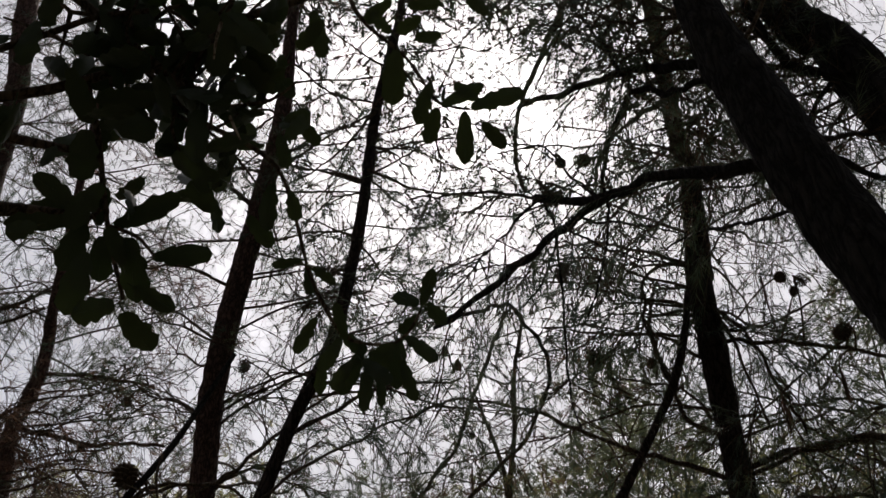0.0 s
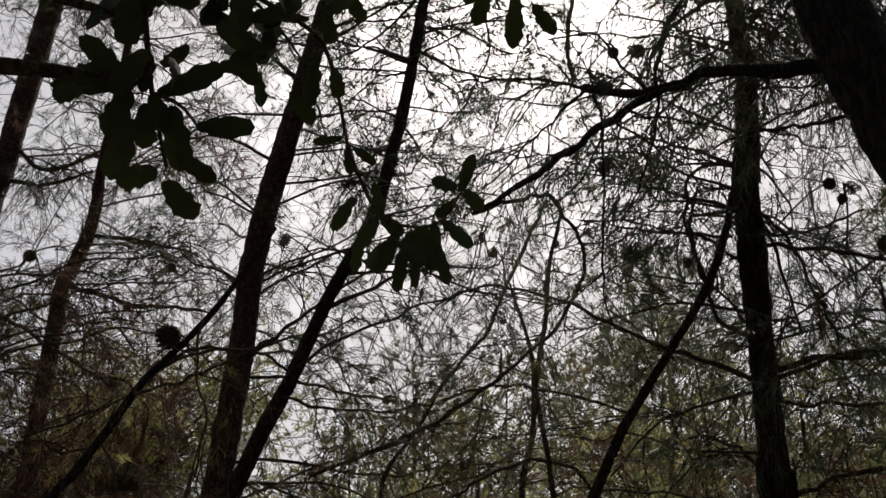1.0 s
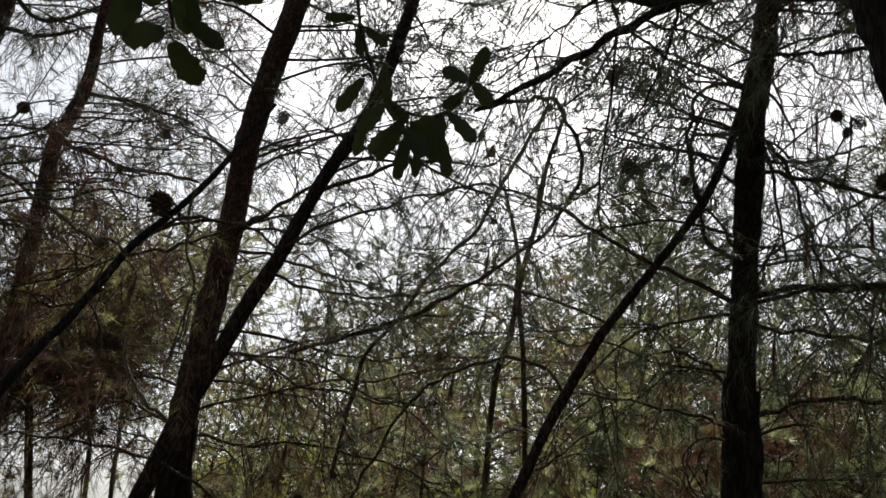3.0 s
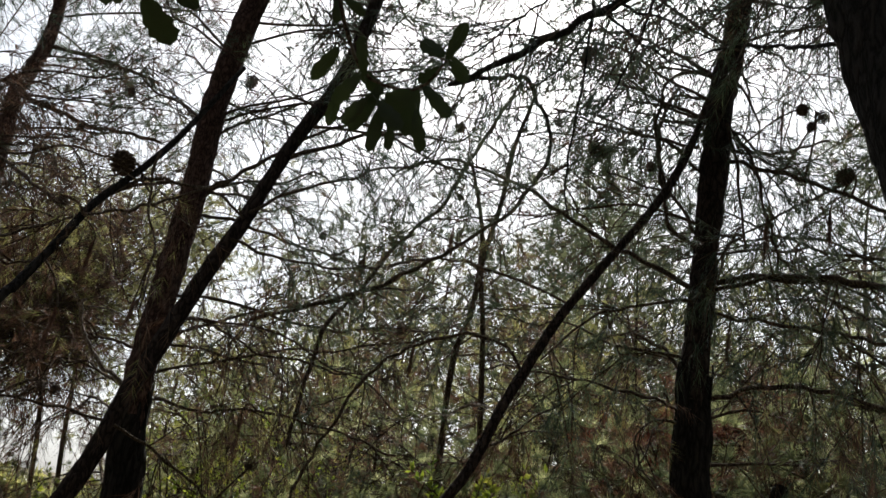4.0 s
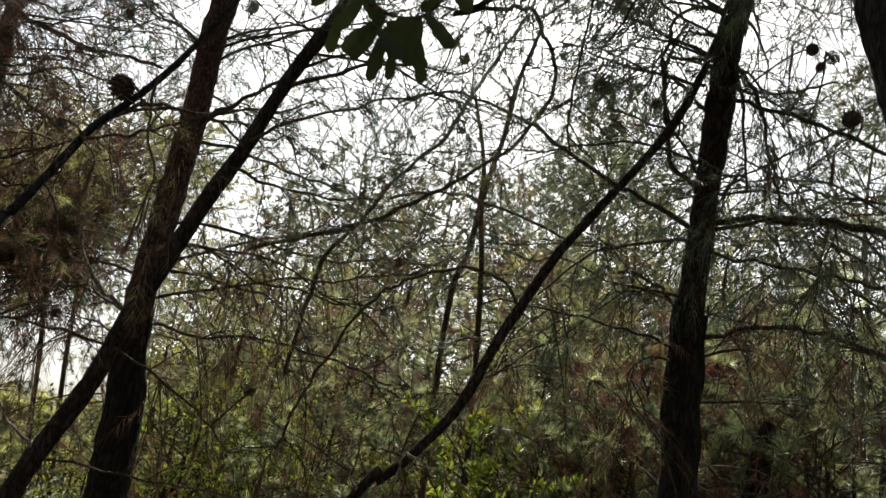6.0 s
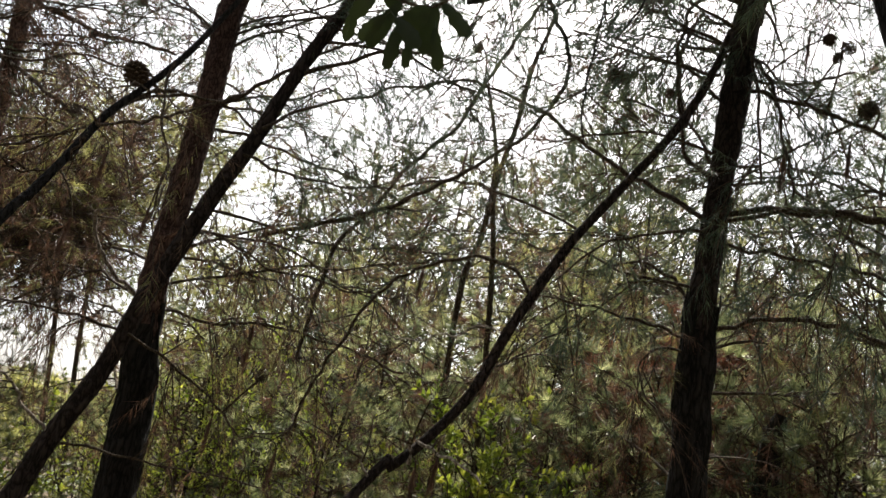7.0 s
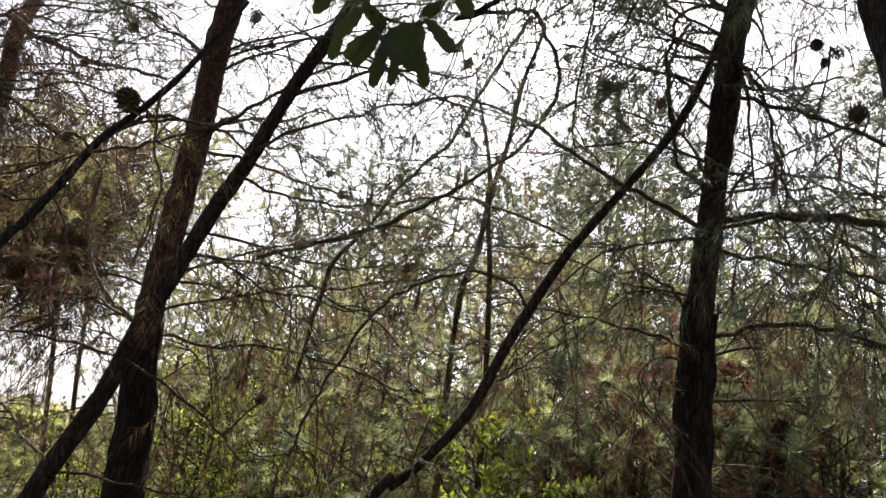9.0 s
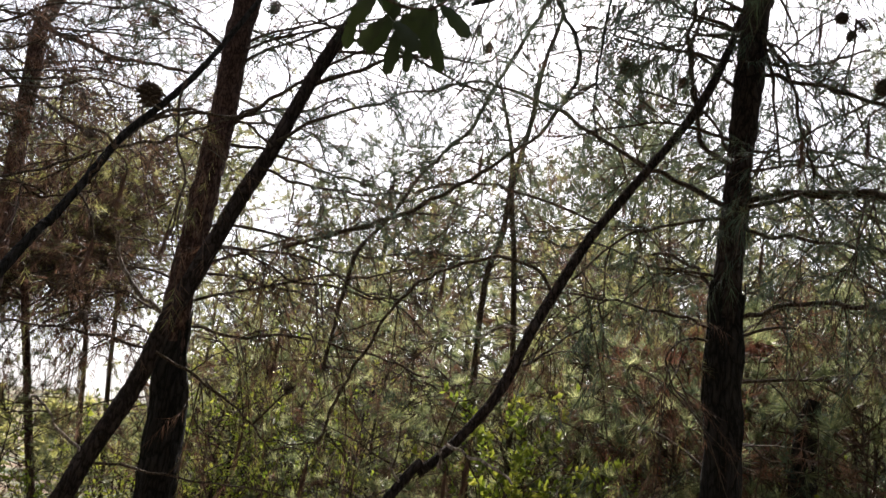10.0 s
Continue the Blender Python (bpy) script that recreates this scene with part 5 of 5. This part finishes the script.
KINDS["rust"] = (2.4, young_pine("young_pine", 2.4, 0.5, 18, 44, 0.0044, NEEDLE_RUST, "small dead pine with rust red needles", 0.45, 0.1, 5, 0.0, 2, 1.1, 0.8))
used = set()


def plant(kind, x, y, h):
    tall, proto = KINDS[kind]
    m = pose(x, y, 0, 0, 0, (x * 977 + y * 331) % 360) @ Matrix.Scale(h / tall, 4)
    if kind in used:
        copy_thing(proto, m)
    else:
        used.add(kind)
        proto.matrix_basis = m


plant("bushy", -3.73, 12.97, 4.52)
plant("bushy", -3.52, 16.84, 6.04)
plant("green", -1.47, 14.93, 7.44)
plant("bushy", -2.75, 18.60, 7.76)
plant("bushy", -0.62, 19.49, 9.08)
plant("green", 0.29, 14.20, 5.85)
plant("green", 1.80, 17.91, 6.61)
plant("bushy", 3.15, 20.76, 8.93)
plant("green", 3.76, 17.60, 8.48)
plant("bushy", 3.84, 14.50, 7.03)
plant("brown", 2.65, 8.60, 4.67)
plant("bushy", 5.55, 13.94, 6.11)
plant("bushy", 7.91, 17.82, 7.73)
plant("bushy", 7.39, 14.75, 8.35)
plant("green", 6.65, 11.75, 6.98)
plant("green", 6.47, 10.10, 6.88)
plant("green", -4.87, 6.97, 3.81)
plant("brown", -3.99, 6.35, 2.86)
plant("bushy", -4.29, 5.53, 3.96)
plant("small", 2.86, 5.73, 2.71)
plant("small", 2.36, 6.38, 2.52)
plant("brown", 1.71, 6.58, 2.96)
plant("small", 1.08, 6.51, 2.69)
plant("small", -0.50, 7.18, 2.49)
plant("brown", -1.19, 7.30, 2.73)
plant("small", -1.65, 6.80, 2.21)
plant("small", 2.69, 4.91, 2.78)
plant("small", 1.27, 5.66, 2.24)
plant("small", 0.31, 6.19, 2.13)
plant("green", 2.54, 15.59, 6.20)
plant("green", 2.87, 13.19, 5.97)
plant("bushy", 5.07, 14.97, 6.22)
plant("green", 4.73, 12.64, 5.19)
plant("bushy", -3.47, 13.77, 4.66)
plant("green", -2.61, 14.77, 5.12)
plant("bushy", -1.47, 13.42, 5.11)
plant("green", 2.15, 11.81, 5.46)
plant("green", 1.85, 7.27, 3.82)
plant("green", -0.85, 10.5, 3.9)
plant("green", -0.2, 11.4, 4.3)
plant("rust", 1.56, 5.38, 2.42)
plant("rust", 2.02, 5.44, 2.5)
plant("brown", 1.00, 7.43, 3.23)
plant("brown", -1.75, 8.01, 2.79)
plant("brown", -0.27, 8.60, 3.31)
plant("brown", 1.24, 8.91, 3.68)
# fill the shaded gaps right of the near trunk with darkness
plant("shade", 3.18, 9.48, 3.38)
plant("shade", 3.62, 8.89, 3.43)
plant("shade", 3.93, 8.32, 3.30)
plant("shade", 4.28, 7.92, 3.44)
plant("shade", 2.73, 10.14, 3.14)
plant("small", 2.29, 4.78, 2.28)
plant("small", 1.78, 4.88, 2.10)
plant("small", 1.35, 4.82, 1.95)
plant("small", 0.88, 5.12, 1.97)
plant("small", 0.38, 5.49, 1.82)
plant("small", -0.53, 5.78, 1.80)
plant("small", 2.26, 4.35, 2.16)
plant("small", -3.11, 6.27, 1.64)
plant("small", 3.05, 6.96, 2.99)
plant("small", -3.13, 7.90, 1.46)
plant("small", -2.37, 7.01, 1.55)
plant("distant", -5.25, 16.17, 4.81)
plant("distant", -4.47, 17.44, 5.21)
plant("distant", -2.98, 16.74, 5.71)
plant("distant", -2.07, 18.89, 6.54)
plant("distant", -0.49, 17.99, 6.75)
plant("distant", 0.25, 15.00, 6.64)
plant("distant", 2.83, 15.75, 7.33)
plant("distant", 3.34, 14.62, 7.23)
plant("distant", 4.41, 16.42, 6.53)
plant("distant", 6.32, 17.92, 6.90)
plant("distant", 7.01, 16.58, 6.77)
plant("distant", 7.69, 15.16, 6.93)
plant("distant", -8.13, 13.78, 3.40)
plant("distant", -8.56, 12.32, 4.12)
plant("distant", -1.83, 13.88, 4.69)
plant("distant", 3.55, 11.46, 5.35)
# unseen ring of pines, added behind and beside the camera to cut sky light
for i in range(34):
    a, d = radians(80 + 200 * i / 33), 6.6 + (i * 37 % 11) * 0.5
    plant("tall", d * math.sin(a), d * math.cos(a), 11.0 + (i * 53 % 9) * 0.5)


# ---- shrubs ----
def shrub(x, y, h, lush=1.0, spread=40, size=1.0):
    """A loose shrub: thin stems and many small oval leaves."""
    t = thing("shrub", (x, y, 0), "loose shrub with small sunlit yellow green leaves", "shrub", "shrubs under the pines")
    up = np.array([[(x, y, -0.05), (x, y, h * 0.15), (x, y, h * 0.3)]])
    stems = grow(up, 14, (h * 0.6, h * 1.0), 0.0, 0.6, (5, spread), 0.05, 0.5, k=6, wob=0.15)
    a = grow(stems, 6, (0.12 * h, 0.35 * h), 0.3, 1.0, (25, 60), 0.0, 0.2, k=4)
    for s in stems:
        part("stem", stem_mesh("stem", s, np.linspace(0.008, 0.003, 6), TWIG, 5, 0.08, 0.05), t)
    part("brushwood", twig_mesh("brushwood", a, 0.003, 0.0012), t, kind="stuff")
    base, tan = shoot_points(a, int(16 * lush), 0.1)
    side = unit(np.cross(tan, rng.normal(size=tan.shape)))
    way = unit(tan * 0.5 + side + np.array([0, 0, 0.2]))
    ln = size * rng.uniform(0.02, 0.046, len(base))[:, None]
    w = unit(np.cross(way, rng.normal(size=way.shape))) * ln * 0.26
    fold = np.cross(way, unit(w)) * ln * 0.1
    v = np.stack([base, base + way * ln * 0.5 + w, base + way * ln, base + way * ln * 0.5 - w, base + way * ln * 0.45 - fold], 1).reshape(-1, 3)
    o = np.arange(len(base))[:, None] * 5
    f = (o[:, :, None] + np.array([[0, 1, 4], [1, 2, 4], [2, 3, 4], [3, 0, 4]])).reshape(-1, 3)
    part("leaves", mesh_of("leaves", v, f, SHRUB_LEAF), t, "small yellow green leaves", "stuff")
    return t


shrub(0.55, 4.9, 1.85, 2.6, 16, 1.5)
shrub(0.74, 5.45, 1.62, 1.4, 16)
shrub(-2.46, 7.09, 1.40)
shrub(-1.61, 7.84, 2.5, 1.5)
shrub(-1.75, 6.99, 2.3, 1.5)
shrub(-1.07, 7.52, 2.4, 1.5)
shrub(-0.90, 6.54, 2.1, 1.4)
shrub(1.39, 6.86, 1.86)
shrub(-0.08, 8.00, 2.3, 1.3)
shrub(2.28, 5.12, 1.97)
shrub(2.24, 6.00, 1.95)
shrub(-1.81, 6.24, 1.51)
shrub(-2.74, 5.89, 1.39)
shrub(-1.06, 6.11, 1.67)
shrub(2.20, 7.17, 2.05)


# ---- dry grass and fallen twigs on the floor ----
def dry_grass():
    n = 9000
    r, a = rng.uniform(3.2, 16, n), np.radians(rng.uniform(-42, 42, n))
    base = np.stack([r * np.sin(a), r * np.cos(a), np.full(n, -0.05)], 1)
    way = unit(rng.normal(size=(n, 3)) * 0.25 + np.array([0, 0, 1]))
    ln = rng.uniform(0.2, 0.7, n)[:, None]
    w = unit(np.cross(way, rng.normal(size=way.shape))) * 0.002
    mid = base + way * ln * 0.6
    tip = base + way * ln + rng.normal(size=(n, 3)) * ln * 0.2
    v = np.stack([base - w, base + w, mid + w * 0.7, mid - w * 0.7, tip, tip + w * 0.2], 1).reshape(-1, 3)
    o = np.arange(n)[:, None, None] * 6
    f = (o + np.array([[[0, 1, 2, 3], [3, 2, 5, 4]]])).reshape(-1, 4)
    tagged(new("dry_grass", mesh_of("dry_grass", v, f, GRASS_DRY)), "thin dry straw coloured grass on the floor", "grass", kind="stuff")


dry_grass()


# ---- far woods on the rise behind ----
def far_woods():
    """Crowns of the woods far off: ragged clumps of coarse sprays."""
    rows = []
    for i in range(700):
        d = 24 + 60 * rng.random() ** 1.5
        a = math.radians(rng.uniform(-40, 40) if i < 420 else rng.uniform(40, 320))
        h = rng.uniform(0.75, 1.1) * (1.6 + d * 0.115)
        if math.radians(-29) < a < math.radians(-17.5):
            h = rng.uniform(0.7, 1.0) * (1.7 + d * 0.024)
        rows.append((d * math.sin(a), d * math.cos(a), h))
    rows = np.array(rows)
    n = 170
    p = np.repeat(rows, n, axis=0)
    t = rng.random(len(p))
    rad = (1 - t) ** 0.7 * 0.28 * p[:, 2] * np.sqrt(rng.random(len(p)))
    b = rng.uniform(0, 2 * np.pi, len(p))
    base = np.stack([p[:, 0] + rad * np.cos(b), p[:, 1] + rad * np.sin(b), p[:, 2] * t], 1)
    way = unit(np.stack([np.cos(b), np.sin(b), rng.uniform(-0.2, 1.0, len(p))], 1) + rng.normal(size=base.shape) * 0.5)
    ln = rng.uniform(0.2, 0.55, len(p))[:, None]
    w = unit(np.cross(way, rng.normal(size=way.shape))) * ln * 0.12
    v = np.stack([base - w, base + w, base + way * ln], 1).reshape(-1, 3)
    tagged(new("far_woods", mesh_of("far_woods", v, np.arange(len(v)).reshape(-1, 3), NEEDLE_OLIVE)), "distant olive green pine woods on the rise", "woods", kind="stuff")


far_woods()
